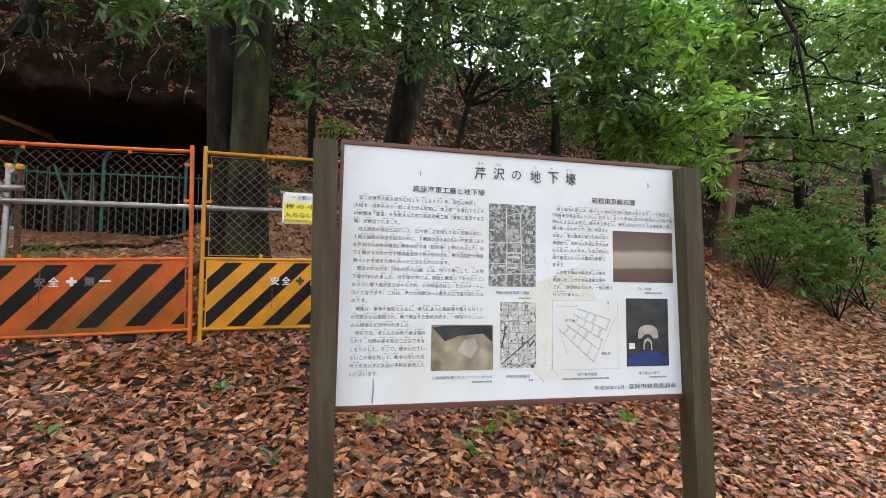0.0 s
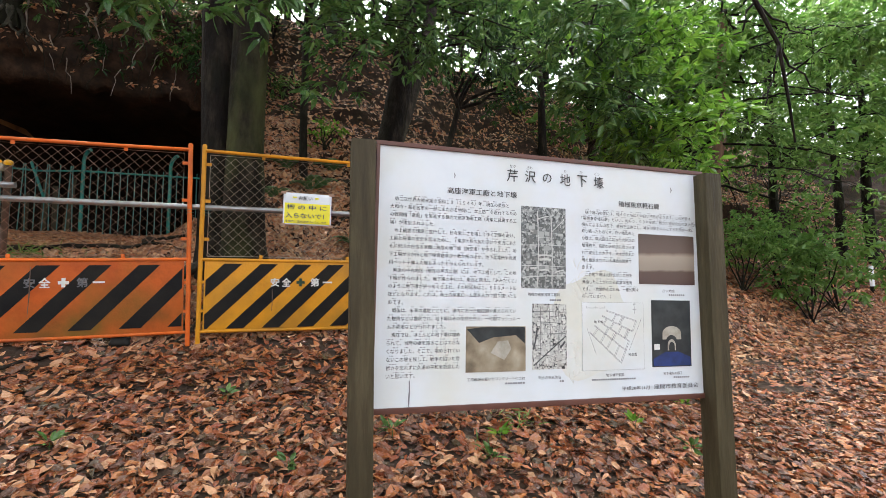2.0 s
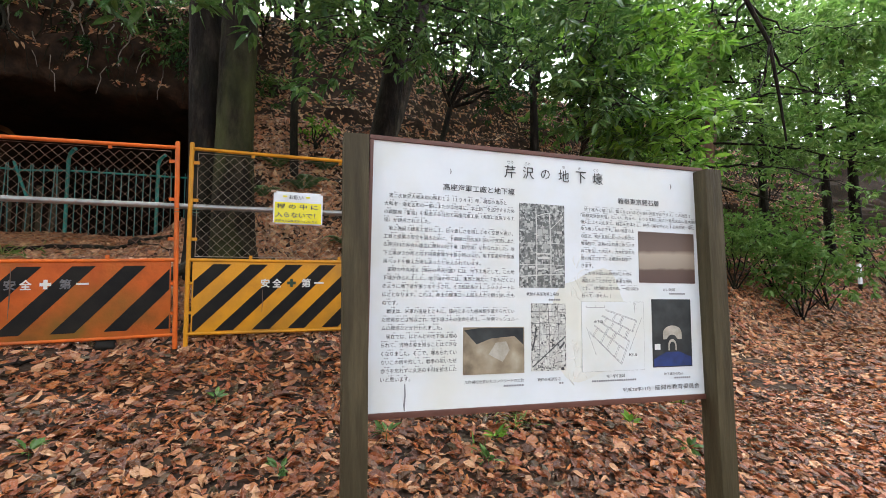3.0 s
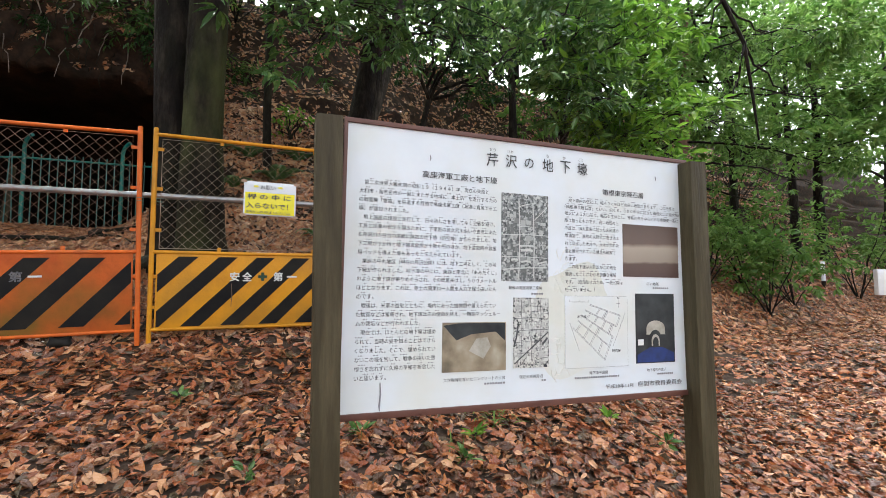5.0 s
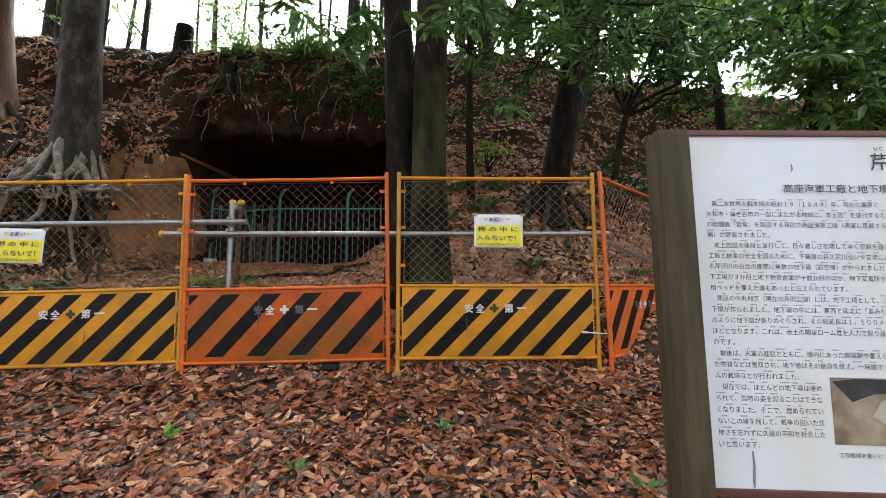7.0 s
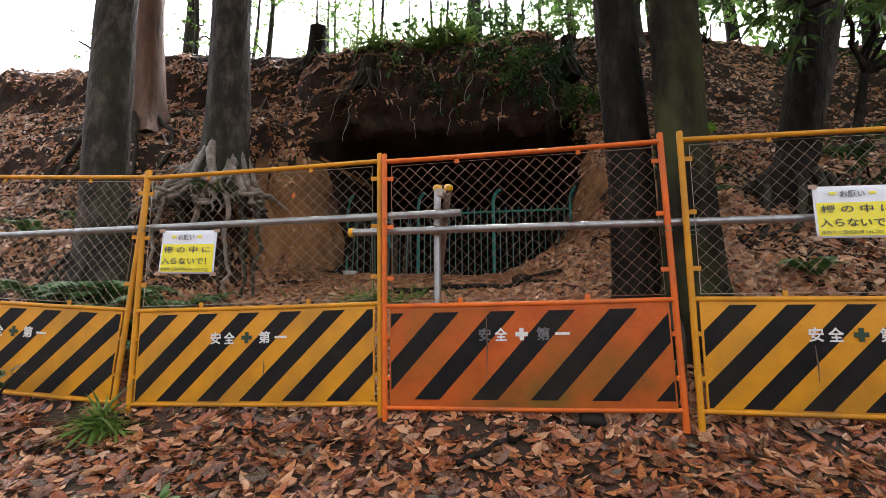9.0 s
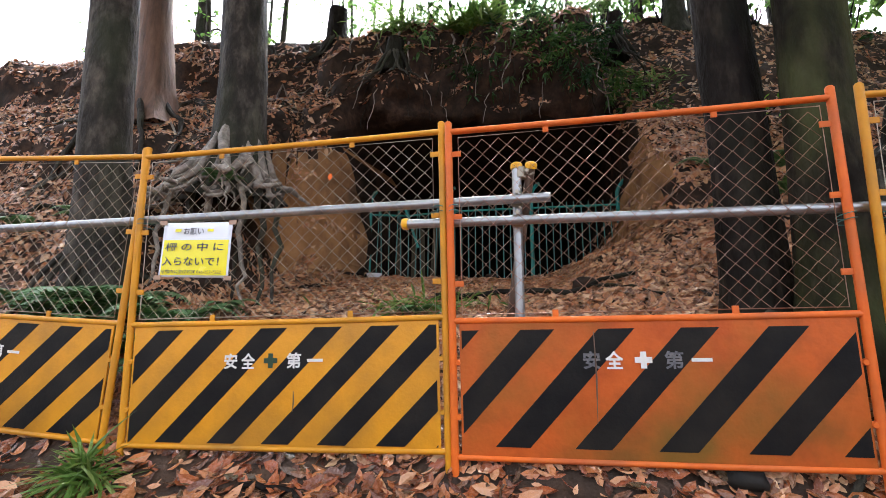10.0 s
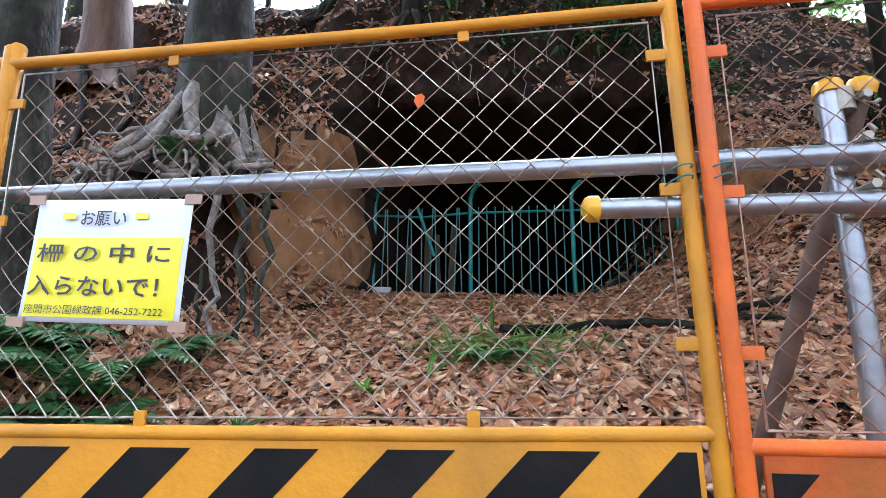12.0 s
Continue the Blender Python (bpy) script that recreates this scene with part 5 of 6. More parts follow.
def far_tree(u, d, h, r, leaf_count, material, label, spread=1.6, low=0.45, leaf=0.16, lean=0.0, bark=None):
    t, x, y, g = tree(label, u, d)
    rnd = random.Random(int(u * 100 + d))
    knots = [(u, d, g - 0.3, r * 1.25), (u + lean * 0.2, d, g + h * 0.25, r), (u + lean * 0.6, d + rnd.uniform(-0.2, 0.2), g + h * 0.6, r * 0.7), (u + lean, d, g + h, r * 0.25)]
    stem(t, knots, bark or M_BARK, 0.1, 0.15, 5, u, 10)
    lv = Leaves()
    for k in range(9):
        f = low + (1 - low) * k / 9
        a = rnd.uniform(0, 6.28)
        e = at(u + lean * f + math.cos(a) * spread * rnd.uniform(0.5, 1), d + math.sin(a) * spread * rnd.uniform(0.5, 1), g + h * (f + rnd.uniform(0.02, 0.14)))
        part("limb", limb(curve(at(u + lean * f, d, g + h * f), e, 0.1, 6, 0.08, k), r * 0.35, r * 0.1, 5), bark or M_BARK, t)
        if leaf_count:
            lv.cloud(tuple(e), (spread * 0.45, spread * 0.45, spread * 0.35), leaf_count // 9, leaf, 0.38)
    if leaf_count:
        lv.mesh("crown", material, t)
    return t


for u, d, h, r, n in ((-11.5, 13, 8, 0.16, 300), (-10.2, 15, 9, 0.1, 900), (-13, 12, 9, 0.2, 200), (-10.9, 14, 8, 0.09, 120), (-9.7, 12.6, 8, 0.05, 80), (-12.4, 14, 8, 0.07, 120), (-9.3, 18, 9, 0.09, 1400), (-7.3, 14, 7, 0.05, 700), (-6.6, 16, 8, 0.07, 1000), (-5.6, 13, 7, 0.05, 500),
                      (-4.7, 17, 9, 0.07, 0), (-3.9, 14, 7, 0.045, 0), (-2.9, 16, 8, 0.06, 600), (-2.1, 13, 7, 0.06, 0), (-1.1, 15, 8, 0.06, 900), (-0.4, 13, 8, 0.09, 1200), (0.6, 14.5, 9, 0.1, 1800), (-12.2, 17, 9, 0.09, 900), (-8.4, 15, 8, 0.045, 500), (-7.9, 17, 9, 0.06, 0), (-6.1, 19, 9, 0.06, 900), (-5.2, 15, 7, 0.04, 300), (-3.4, 18, 8, 0.06, 800), (-2.5, 14, 7, 0.04, 300), (-1.7, 18, 9, 0.07, 1200), (-10.8, 12.5, 8, 0.07, 200), (0.2, 12.5, 8, 0.08, 1500), (1.6, 13.2, 8, 0.08, 2200)):
    far_tree(u, d, h, r, int(n * 2.2), M_LEAF_FAR, "slim bare-branched tree on the crest against the sky" if n < 500 else "slim leafy tree on the crest against the sky", 1.2, 0.06, 0.12, 0.4 * math.sin(u * 3))
for u, d, h, r, n in ((2.2, 14.5, 9, 0.14, 3600), (4.6, 15.5, 10, 0.16, 4600), (7.0, 14.0, 9, 0.14, 4600), (9.5, 16, 10, 0.15, 5200), (12.5, 15, 10, 0.15, 5200), (15.5, 18, 11, 0.16, 5200), (19, 19, 12, 0.18, 5200), (24, 21, 13, 0.2, 5200),
                      (6.2, 10.8, 6.5, 0.1, 3800), (13.0, 9.6, 7, 0.12, 4200), (11.0, 10.5, 7, 0.12, 4200), (15.5, 9.4, 8, 0.12, 4200), (18, 10, 9, 0.15, 4200), (21, 9.5, 9, 0.15, 4200), (25, 9.5, 10, 0.15, 4600), (30, 10, 11, 0.15, 4600), (29, 18, 14, 0.2, 5000), (22, 16, 13, 0.2, 5000), (36, 12, 12, 0.2, 4600), (26, 4, 11, 0.15, 4600), (32, 2, 11, 0.15, 4600)):
    far_tree(u, d, h, r, int(n * 1.5), M_LEAF_FAR, "leafy broadleaved tree on the wooded bank", 2.5, 0.1 if u < 9 or d > 13 else 0.38, 0.25, 0.6 * math.sin(u), M_BARK_DARK)
t, x, y, g = tree("broad red-brown tree on the crest with bare roots", -8.3, 8.1)
stem(t, [(-8.0, 8.1, g - 0.3, 0.34), (-8.05, 8.1, g + 0.4, 0.26), (-8.2, 8.1, 6.6, 0.23), (-8.5, 8.1, 12, 0.15)], M_BARK_RED, 0.5, 0.5, 6, 9)
for k in range(10):
    root(t, x + 0.25 * math.cos(k * 0.63), y + 0.25 * math.sin(k * 0.63), g + 0.25, k * 0.63, 1.2, 0.06, 500 + k)

# tall unseen evergreens, added so their crowns shade the bank and the path
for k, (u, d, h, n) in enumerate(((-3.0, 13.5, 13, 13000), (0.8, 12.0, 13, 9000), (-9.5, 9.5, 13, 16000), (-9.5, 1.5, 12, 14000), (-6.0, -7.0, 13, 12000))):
    t, x, y, g = tree("tall unseen evergreen tree added to shade the bank", u, d)
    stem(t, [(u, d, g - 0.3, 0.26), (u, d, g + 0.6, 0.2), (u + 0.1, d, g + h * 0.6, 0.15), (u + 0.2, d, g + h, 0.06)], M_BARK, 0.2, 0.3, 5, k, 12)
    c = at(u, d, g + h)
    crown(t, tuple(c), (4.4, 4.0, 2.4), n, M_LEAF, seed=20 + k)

# a bare hanging branch beside the leaning tree
t = thing("hanging_branch", Matrix.Identity(4), "bare dark branch hanging from the canopy", "branch")
HB = [(4.2, 6.3, 7.4), (4.4, 6.3, 6.5), (4.7, 6.26, 5.6), (5.0, 6.25, 4.95), (5.1, 6.25, 4.1), (5.2, 6.3, 3.5)]
part("limb", limb(HB, 0.05, 0.014), M_BARK_DARK, t)
for k, (i, e) in enumerate(((2, (5.6, 6.4, 5.2)), (2, (4.3, 6.3, 5.0)), (3, (5.7, 6.3, 4.2)), (1, (5.3, 6.5, 6.1)), (3, (4.7, 6.2, 4.0)))):
    part("side_branch", limb(curve(HB[i], e, -0.08, 7, 0.06, k), 0.02, 0.006, 6), M_BARK_DARK, t)
# bare roots matted over the bank and along the crest
for k in range(96):
    rnd = random.Random(1000 + k)
    u = rnd.uniform(-12.5, -5.9) if k < 56 else rnd.uniform(-8.5, -4.6)
    d = rnd.uniform(7.6, 9.3) if k < 56 else rnd.uniform(8.3, 9.6)
    p = at(u, d)
    g = ground_z(p.x, p.y)
    t = thing("exposed_root", Matrix.Identity(4), "thin bare root winding over the earth bank", "root", "exposed roots")
    a = radians(YAW) + rnd.choice((0, math.pi)) + rnd.uniform(-0.8, 0.5)
    pts = []
    for j in range(10):
        p = p + Vector((math.cos(a), math.sin(a), 0)) * 0.12
        a += rnd.uniform(-0.5, 0.5)
        gz = ground_z(p.x, p.y) + 0.012
        if pts and abs(gz - pts[-1][2]) > 0.35:
            break
        pts.append((p.x, p.y, gz))
    if len(pts) < 3:
        pts = [(p.x, p.y, gz - 0.02), (p.x + 0.1, p.y, gz), (p.x + 0.2, p.y, gz - 0.02)]
    part("strand", limb(pts, rnd.uniform(0.014, 0.035), 0.006, 6), M_ROOT if k % 3 == 0 else M_BARK, t)

# ---- undergrowth ----
def bush(label, u, d, h, w, count, material, leaf=0.13, name="bush"):
    t, x, y, g = tree(label, u, d, name=name, category="bush")
    rnd = random.Random(int(u * 31 + d * 7))
    lv = Leaves()
    for k in range(7):
        e = Vector((x + rnd.uniform(-w, w) * 0.7, y + rnd.uniform(-w, w) * 0.7, g + h * rnd.uniform(0.4, 1.0)))
        part("stem", limb(curve((x, y, g - 0.05), e, 0.05, 6, 0.04, k), 0.018, 0.006, 5), M_BARK_DARK, t)
        lv.cloud(tuple(e), (w * 0.42, w * 0.42, h * 0.26), count // 7, leaf, 0.4)
    lv.mesh("foliage", material, t)
    return t


bush("rounded evergreen bush at the foot of the bank", 9.2, 7.6, 1.5, 0.9, 1500, M_LEAF_FAR)
bush("broad evergreen bush beside the path", 10.9, 7.9, 1.9, 1.2, 1900, M_LEAF_FAR)
bush("dark evergreen bush on the bank", 8.2, 9.8, 2.0, 1.0, 1500, M_LEAF)
bush("low evergreen bush on the bank", 5.6, 8.4, 1.5, 0.9, 1300, M_LEAF)
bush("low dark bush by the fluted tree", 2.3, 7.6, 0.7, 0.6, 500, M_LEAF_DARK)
bush("evergreen seedling bush on the bank", 6.9, 8.9, 1.7, 1.0, 1400, M_LEAF_FAR)
bush("tall evergreen bush by the path", 15.5, 11.2, 2.6, 1.4, 1900, M_LEAF_FAR)
bush("evergreen bush on the crest", 0.6, 12.3, 2.2, 1.2, 1500, M_LEAF_FAR)
bush("evergreen bush on the crest", 2.4, 12.2, 2.4, 1.4, 1800, M_LEAF_FAR)
bush("evergreen bush on the crest", 4.4, 12.8, 2.6, 1.5, 1800, M_LEAF_FAR)
bush("evergreen bush over the cave brow", -0.7, 11.4, 1.6, 1.0, 900, M_LEAF_FAR)
for u, d, h, n in ((-3.9, 10.8, 0.6, 420), (-2.9, 10.8, 0.7, 600), (-1.9, 10.8, 0.8, 700)):
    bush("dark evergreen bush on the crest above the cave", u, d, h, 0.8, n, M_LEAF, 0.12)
bush("bright small bush on the bank", 0.35, 8.3, 0.5, 0.35, 220, M_LEAF_BRIGHT, 0.1)


for k, (u, d, h, w) in enumerate(((10.2, 6.9, 1.6, 0.9), (11.9, 7.4, 2.2, 1.1), (15.4, 7.8, 2.6, 1.3), (17.5, 7.8, 2.2, 1.3), (20, 8.0, 2.8, 1.5))):
    bush("evergreen bush along the foot of the wooded bank", u, d, h, w, 1000, M_LEAF_FAR, 0.18)


def fern(u, d, size, fronds, seed, label="green fern with arching fronds on the bank", top=30.0, z=None):
    p = at(u, d)
    g = ground_z(p.x, p.y, top) if z is None else z
    f = thing("fern", Matrix.Translation((p.x, p.y, g)), label, "fern", "ferns")
    rnd = random.Random(seed)
    for k in range(fronds):
        a = -1.3 + 6.28 * k / fronds + rnd.uniform(-0.3, 0.3)
        ln = size * rnd.uniform(0.7, 1.1)
        lv = Leaves()
        bm = B()
        pts = []
        n = 11
        for j in range(n + 1):
            t = j / n
            r = ln * t * (1 - 0.15 * t)
            pts.append(Vector((math.cos(a) * r, math.sin(a) * r, ln * (1.1 * t - 0.95 * t * t))))
        tube(bm, pts, [0.003] * len(pts), 4, caps=False)
        for j in range(1, n + 1):
            t = j / n
            w = ln * 0.24 * math.sin(math.pi * min(0.96, 0.25 + 0.75 * t)) + 0.01
            ax = (pts[j] - pts[j - 1]).normalized()
            s = ax.cross(Vector((0, 0, 1))).normalized()
            nn = s.cross(ax)
            for sg in (-1, 1):
                for o in (0, 0.5):
                    q = pts[j - 1].lerp(pts[j], o)
                    dd = s * sg + ax * 0.45
                    lv.add(np.array(q), np.array(dd), np.array(nn), np.array([w]), np.array([w * 0.26 + 0.004]))
        fr = tagged(lv.mesh("frond", M_FERN, f), kind="stuff")
        part("stalk", bm, M_FERN, fr)
    return f


for k, (u, d, s, n) in enumerate(((-5.5, 5.25, 0.8, 9), (-5.15, 5.5, 0.7, 8), (-5.9, 5.3, 0.7, 8), (-4.75, 5.05, 0.5, 8), (-5.0, 5.25, 0.5, 7), (-6.9, 6.3, 0.5, 7), (-6.2, 5.7, 0.9, 13), (-5.9, 5.6, 0.85, 11), (-6.5, 5.6, 0.8, 10), (-4.55, 5.1, 0.3, 6), (-5.0, 5.9, 0.32, 6), (0.1, 7.3, 0.5, 7), (-0.3, 7.8, 0.5, 7), (0.45, 7.9, 0.45, 7),
                                  (-0.45, 7.1, 0.4, 6), (2.2, 8.2, 0.4, 6), (3.1, 7.8, 0.45, 6), (-7.9, 6.4, 0.45, 6), (0.6, 6.2, 0.4, 6), (3.4, 7.0, 0.45, 7), (-3.35, 6.0, 0.3, 6), (1.9, 6.2, 0.35, 6))):
    fern(u, d, s, n, 600 + k)
fern(-5.45, 6.35, 0.35, 6, 640, "pale fern growing among bare roots", z=3.05)


def tuft(u, d, z, count, ln, spread, material, seed, label, name="grass_tuft"):
    """Arching narrow blades from one foot."""
    p = at(u, d, z)
    rng = np.random.default_rng(seed)
    lv = Leaves()
    n = count
    base = np.array(p) + rng.normal(size=(n, 3)) * np.array((spread, spread * 0.6, 0.03))
    dirs = rng.normal(size=(n, 3)) * np.array((0.8, 0.8, 0.5)) + np.array((-E_D.x * 0.35, -E_D.y * 0.35, 0.35))
    lv.p.append(base), lv.d.append(dirs), lv.n.append(np.tile((0.0, 0.0, 1.0), (n, 1)) + rng.normal(size=(n, 3)) * 0.2)
    ll = ln * rng.uniform(0.5, 1.2, n)
    lv.l.append(ll), lv.w.append(ll * 0.085)
    ob = lv.mesh(name, material, None, 0.1, 0.7)
    return tagged(ob, label, "grass", kind="stuff")


BROW = "bright bamboo grass hanging over the cave's brow"
for k, (u, d, n, ln, sp) in enumerate(((-3.35, 9.4, 380, 0.5, 0.2), (-3.05, 9.5, 240, 0.45, 0.2), (-4.3, 8.95, 240, 0.4, 0.2), (-2.0, 9.6, 70, 0.32, 0.3), (-1.3, 9.9, 140, 0.35, 0.35), (-5.2, 9.2, 60, 0.3, 0.3), (-0.6, 10.4, 140, 0.35, 0.4), (-3.8, 9.35, 60, 0.3, 0.2), (-3.15, 9.3, 200, 0.5, 0.2))):
    tuft(u, d, floor_at(u, d) + 0.05, n, ln, sp, M_GRASS, 700 + k, BROW)
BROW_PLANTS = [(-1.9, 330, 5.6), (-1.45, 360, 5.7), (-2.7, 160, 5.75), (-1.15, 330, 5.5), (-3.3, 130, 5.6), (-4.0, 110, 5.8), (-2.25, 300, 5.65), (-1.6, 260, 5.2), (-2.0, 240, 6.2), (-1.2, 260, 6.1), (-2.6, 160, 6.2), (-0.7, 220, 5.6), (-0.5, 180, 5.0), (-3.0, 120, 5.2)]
# every third brow plant takes the leaf colour that holds shade
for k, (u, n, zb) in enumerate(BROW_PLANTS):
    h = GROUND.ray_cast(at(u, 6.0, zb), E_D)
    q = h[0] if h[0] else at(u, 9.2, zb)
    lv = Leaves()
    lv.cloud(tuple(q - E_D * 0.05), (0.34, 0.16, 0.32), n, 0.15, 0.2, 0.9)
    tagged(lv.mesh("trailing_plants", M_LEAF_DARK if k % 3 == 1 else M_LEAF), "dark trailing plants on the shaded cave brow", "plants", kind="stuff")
for k, (u, d, n, ln, sp) in enumerate(((-4.62, 4.4, 130, 0.28, 0.05), (-4.7, 4.5, 60, 0.2, 0.05), (-3.4, 6.3, 160, 0.28, 0.3), (-3.0, 6.6, 90, 0.22, 0.25), (1.3, 3.0, 40, 0.14, 0.1), (0.9, 2.7, 24, 0.12, 0.06))):
    tuft(u, d, floor_at(u, d), n, ln, sp, M_GRASS, 720 + k, "green grass tuft among fallen leaves")


def seedling(u, d, seed, n=9, s=0.09):
    p = at(u, d)
    g = ground_z(p.x, p.y)
    t = thing("seedling", Matrix.Translation((p.x, p.y, g)), "small green seedling among fallen leaves", "seedling", "seedlings")
    lv = Leaves()
    lv.spray(np.array((0, 0, 0.05)), (0, 0, 0.5), n, s, 0.4)
    lv.mesh("foliage", M_LEAF_BRIGHT if seed % 3 == 0 else M_LEAF, t)
    part("stalk", tube(B(), [(0, 0, -0.02), (0.004, 0, 0.06)], 0.002, 4), M_FERN, t)
    return t


for k, (u, d) in enumerate(((0.9, 2.55), (1.05, 2.75), (-0.2, 2.7), (-1.4, 3.1), (2.2, 2.9), (2.4, 2.6), (-2.9, 2.7), (-0.8, 2.2), (-1.7, 2.6), (0.4, 2.9), (-2.3, 3.5), (-3.6, 3.7), (-2.0, 2.2), (3.4, 3.6), (-0.6, 3.6), (-4.3, 5.3), (-3.9, 5.6))):
    seedling(u, d, 800 + k)
bush("dark leafy shrub in front of the barricade", -5.45, 4.2, 0.42, 0.25, 90, M_LEAF_DARK, 0.1)


# ---- stumps, logs and stones ----
def stump(u, d, z0, z1, r, seed, roots, label):
    p = at(u, d)
    t = thing("stump", Matrix.Identity(4), label, "tree stump")
    part("trunk", trunk_mesh([(p.x, p.y, z0 - 0.25, r * 1.5), (p.x, p.y, z0 + 0.08, r * 1.1), (p.x + 0.02, p.y, z1, r)], 14, 0.4, 5, 0.3, seed), M_BARK_DARK, t)
    for k in range(roots):
        a = radians(YAW) + math.pi * (1.0 + (k + 0.5) / roots)
        sx, sy = p.x + r * math.cos(a), p.y + r * math.sin(a)
        root(t, sx, sy, z0 + 0.1, a, 0.5, 0.028, seed + k, 0.0, 0.6)
    return t


stump(-4.33, 8.5, floor_at(-4.33, 8.5), 5.9, 0.12, 900, 8, "dark rotten stump with hanging roots on the cave's brow")
stump(-1.06, 9.05, 5.8, 6.3, 0.1, 910, 6, "dark slim stump on the cave's brow")
stump(-5.64, 9.3, floor_at(-5.64, 9.3), 7.15, 0.16, 920, 10, "mossy stump on the crest with bare roots")
stump(-2.0, 10.5, floor_at(-2.0, 10.5), 7.35, 0.13, 930, 4, "cut grey stump on the crest")
for k in range(64):
    u = -5.3 + 0.066 * k + 0.3 * (k % 3)
    h = GROUND.ray_cast(at(u, 5.5, 5.0 + 0.3 * (k % 4)), E_D)
    if h[0]:
        q = h[0]
        t = thing("hanging_root", Matrix.Translation(q), "thin bare root hanging from the cave's brow", "root", "hanging roots")
        part("strand", limb(curve((0, 0, 0.25), tuple(-E_D * 0.12 + E_U * 0.2 * math.sin(k * 4) + Vector((0, 0, -0.35 - 0.3 * ((k * 7) % 5) / 5))), 0.02, 7, 0.04, k), 0.008 + 0.004 * (k % 4), 0.004, 6), M_ROOT if k % 3 == 0 else M_BARK_DARK, t)


def branch_on_ground(u0, d0, u1, d1, r, seed, label):
    t = thing("fallen_branch", Matrix.Identity(4), label, "branch")
    pts = []
    rnd = random.Random(seed)
    for k in range(13):
        p = at(lerp(u0, u1, k / 12), lerp(d0, d1, k / 12) + rnd.uniform(-0.04, 0.04))
        pts.append((p.x, p.y, ground_z(p.x, p.y, 4.2) + r * 1.2))
    part("stick", limb(pts, r, r * 0.5, 8), M_BARK_DARK, t)
    return t


branch_on_ground(-3.3, 6.6, -1.5, 6.7, 0.04, 1, "dark fallen branch lying on the leaves before the cave")
branch_on_ground(-2.2, 6.9, -1.4, 6.2, 0.025, 2, "thin dark fallen branch on the leafy slope")
branch_on_ground(-3.8, 4.45, -3.0, 4.35, 0.016, 3, "thin wet stick under the barricade")
branch_on_ground(-2.3, 4.2, -1.9, 4.5, 0.02, 4, "dark wet stick under the barricade")
branch_on_ground(-8.6, 6.6, -6.6, 6.9, 0.035, 5, "long dark branch lying on the bank")
branch_on_ground(-8.2, 7.2, -6.6, 7.6, 0.03, 6, "long bare branch lying on the bank")
branch_on_ground(-0.2, 7.0, 0.9, 6.4, 0.02, 7, "thin bare stick on the bank")


def stone(u, d, size, seed, label, material):
    p = at(u, d)
    bm = B()
    bmesh.ops.create_icosphere(bm, subdivisions=3, radius=1.0)
    for v in bm.verts:
        k = 1 + 0.35 * noise.noise(v.co * 1.4 + Vector((seed, 0, 0)))
        v.co = Vector((v.co.x * size[0], v.co.y * size[1], v.co.z * size[2])) * k
    ob = mesh_object("stone", bm, material)
    ob.matrix_world = Matrix.Translation((p.x, p.y, ground_z(p.x, p.y, 4.2) + size[2] * 0.35))
    return tagged(ob, label, "stone")


# the black lump replaces the shade of a hollow under the barricade
stone(-1.55, 4.66, (0.09, 0.07, 0.06), 3, "black lump standing in for the dark hollow under the barricade", M_BLACK)
stone(-3.0, 9.3, (0.1, 0.08, 0.07), 5, "brown stone on the cave floor", M_CAVE)
stone(-1.9, 6.9, (0.14, 0.1, 0.07), 6, "brown earth-covered stone on the leaves", M_CAVE)

# ---- the teal railing across the cave mouth ----
RAIL_D = 9.72
GP = [-5.07, -3.72, -2.36, -1.03]
gf = thing("teal_railing", Matrix.Identity(4), "old teal steel railing across the cave mouth, one bay bent", "railing")
Z0 = 2.34
for k, u in enumerate(GP):
    pts = [at(u, RAIL_D, Z0 - 0.3), at(u, RAIL_D, Z0 + 1.2), at(u, RAIL_D, Z0 + 1.36), at(u + 0.03, RAIL_D - 0.03, Z0 + 1.45), at(u + 0.09, RAIL_D - 0.07, Z0 + 1.52), at(u + 0.13, RAIL_D - 0.1, Z0 + 1.53)]
    part("post", tube(B(), pts, 0.03, 10), M_TEAL, gf)
for a, b in zip(GP[:-1], GP[1:]):
    bent = a < -5
    for z in (Z0 - 0.04, Z0 + 1.16):
        part("rail", tube(B(), [at(a, RAIL_D, z), at((a + b) / 2, RAIL_D + (0.06 if bent else 0), z - (0.03 if bent else 0)), at(b, RAIL_D, z)], 0.017, 8), M_TEAL, gf)
    n = 12
    for k in range(1, n):
        u = lerp(a, b, k / n)
        off = 0.05 * math.sin(k * 2.1) if bent else 0
        part("bar", tube(B(), [at(u, RAIL_D, Z0 - 0.15), at(u + off, RAIL_D, Z0 + 1.24)], 0.0085, 6), M_TEAL_DARK, gf)
part("bar", tube(B(), [at(-4.45, RAIL_D - 0.06, Z0 + 1.25), at(-4.2, RAIL_D - 0.1, Z0 + 0.55)], 0.022, 8), M_TEAL, gf, "bent teal bar")
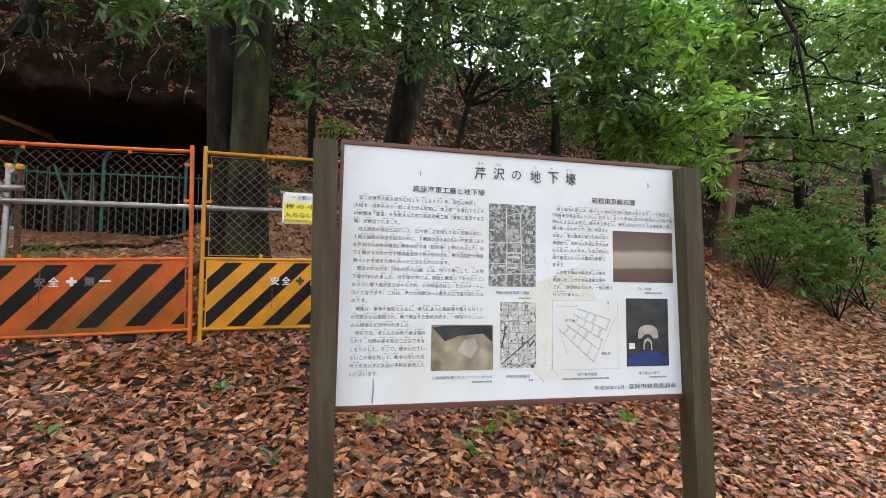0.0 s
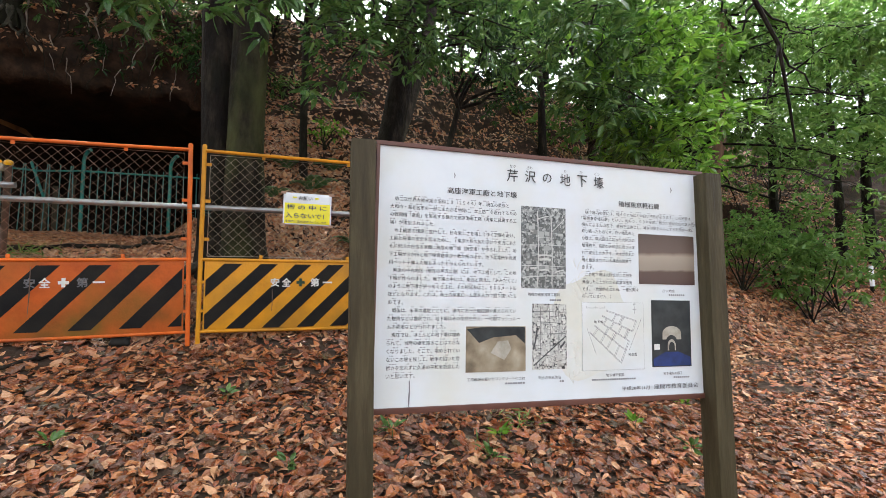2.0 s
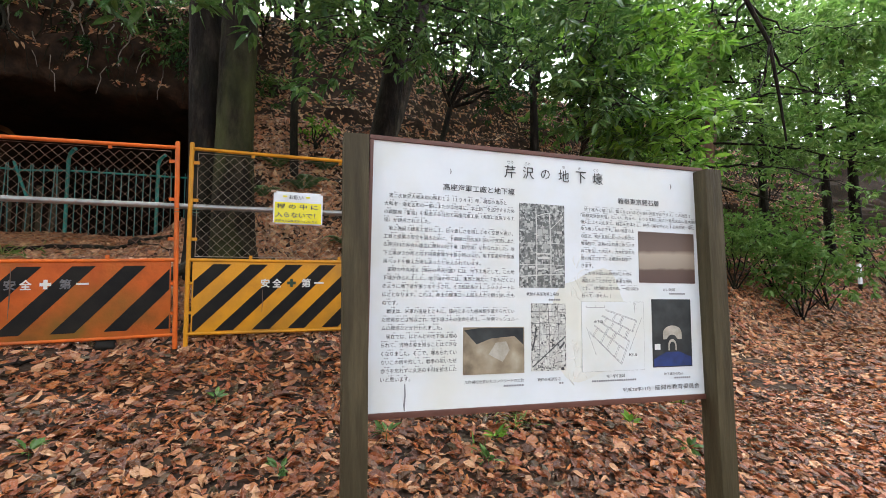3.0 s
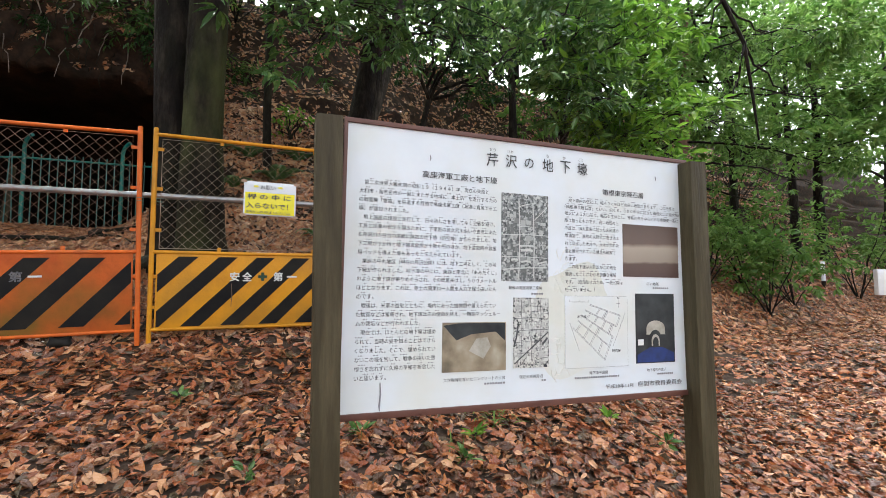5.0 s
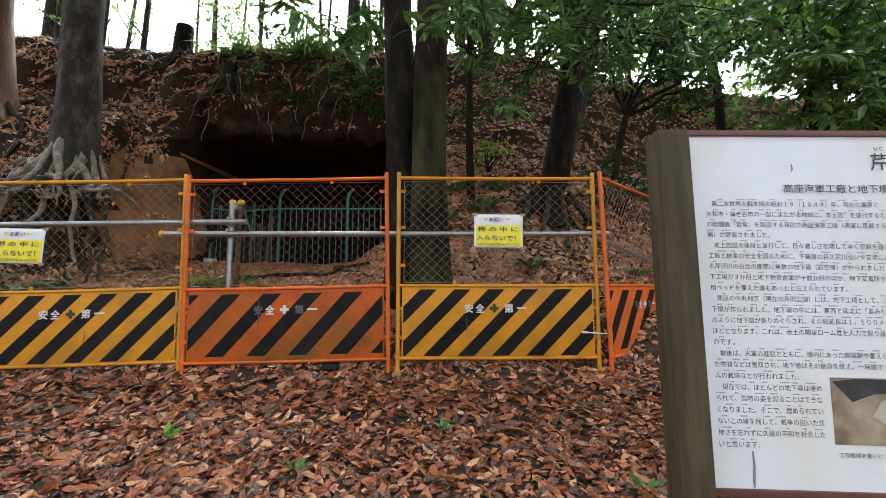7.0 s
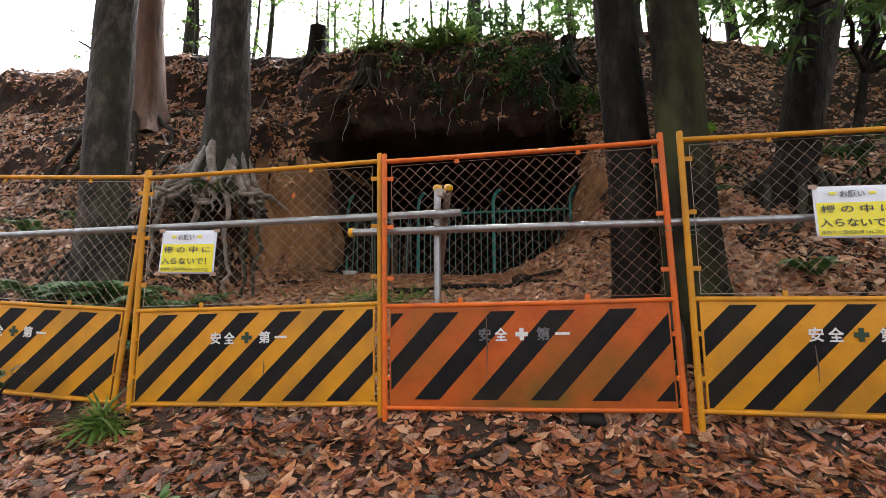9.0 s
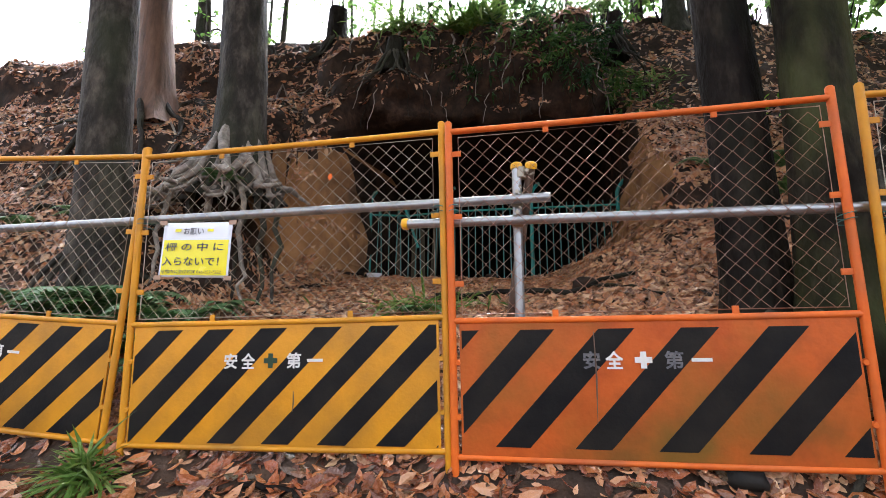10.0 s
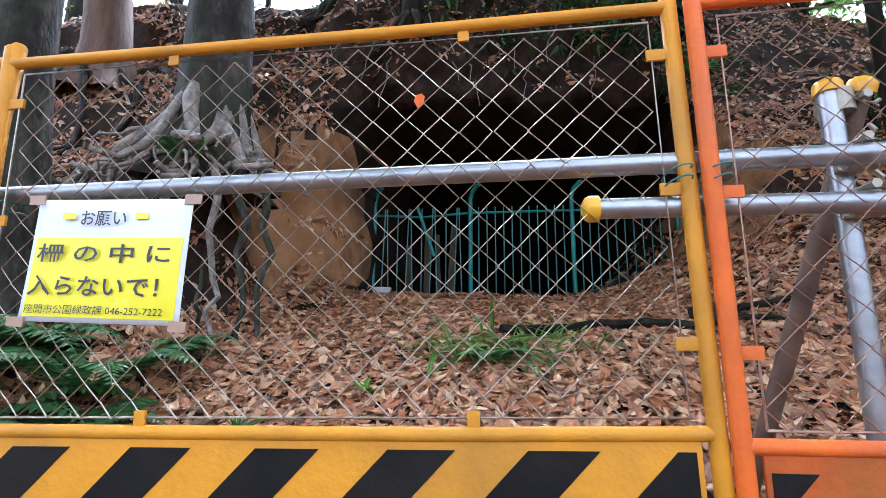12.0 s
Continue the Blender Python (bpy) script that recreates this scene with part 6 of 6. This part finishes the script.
for k, (u, w, h) in enumerate(((-4.35, 0.09, 1.05), (-4.18, 0.07, 0.95), (-4.02, 0.1, 1.1), (-4.6, 0.08, 0.8))):
    pl = thing("plank", Matrix.Translation(at(u, RAIL_D + 0.2, Z0 - 0.03)) @ pose(0, 0, 0, -4, 3 * math.sin(k * 4), YAW), "grey weathered plank leaning behind the teal railing", "plank", "leaning planks")
    part("board", box(B(), -w / 2, w / 2, -0.012, 0.012, -0.03, h, 0.003), M_POST, pl)

# a white bowl by the railing
p = at(-4.8, 9.2)
bowl = thing("bowl", Matrix.Translation((p.x, p.y, ground_z(p.x, p.y, 4.2) + 0.035)), "white plastic bowl lying by the teal railing", "bowl")
bm = B()
prof = [(0.0, 0.004), (0.075, 0.004), (0.1, 0.02), (0.115, 0.075), (0.125, 0.08), (0.122, 0.07), (0.105, 0.025), (0.0, 0.012)]
rings = []
for r, z in prof:
    rings.append([bm.verts.new((max(r, 0.001) * math.cos(a), max(r, 0.001) * math.sin(a), z)) for a in np.linspace(0, 2 * math.pi, 20, endpoint=False)])
for r0, r1 in zip(rings, rings[1:]):
    for j in range(20):
        bm.faces.new((r0[j], r0[(j + 1) % 20], r1[(j + 1) % 20], r1[j]))
part("shell", bm, M_PAPER, bowl)

# a white marker post and a pale box sign on a pole far along the path
p = at(14.3, 8.05)
mp_ = thing("marker_post", Matrix.Translation((p.x, p.y, ground_z(p.x, p.y))), "white-topped wooden marker post beside the path", "post")
part("shaft", tube(B(), [(0, 0, -0.2), (0, 0, 0.2)], 0.05, 12), M_BARK_DARK, mp_)
part("top", tube(B(), [(0, 0, 0.2), (0, 0, 0.72), (0, 0, 0.74)], [0.05, 0.05, 0.035], 12), M_PAPER, mp_)
p = at(10.1, 4.75)
g = ground_z(p.x, p.y)
bs = thing("box_sign", Matrix.Translation((p.x, p.y, g)) @ pose(0, 0, 0, 0, 0, YAW - 35), "pale grey box sign on a thin steel pole", "sign")
part("pole", tube(B(), [(0, 0, -0.2), (0, 0, 0.6), (0, 0, 1.02)], 0.022, 10), M_STEEL_DARK, bs)
part("box", box(B(), -0.22, 0.22, -0.06, 0.06, 0.95, 1.4, 0.015), M_PAPER, bs)
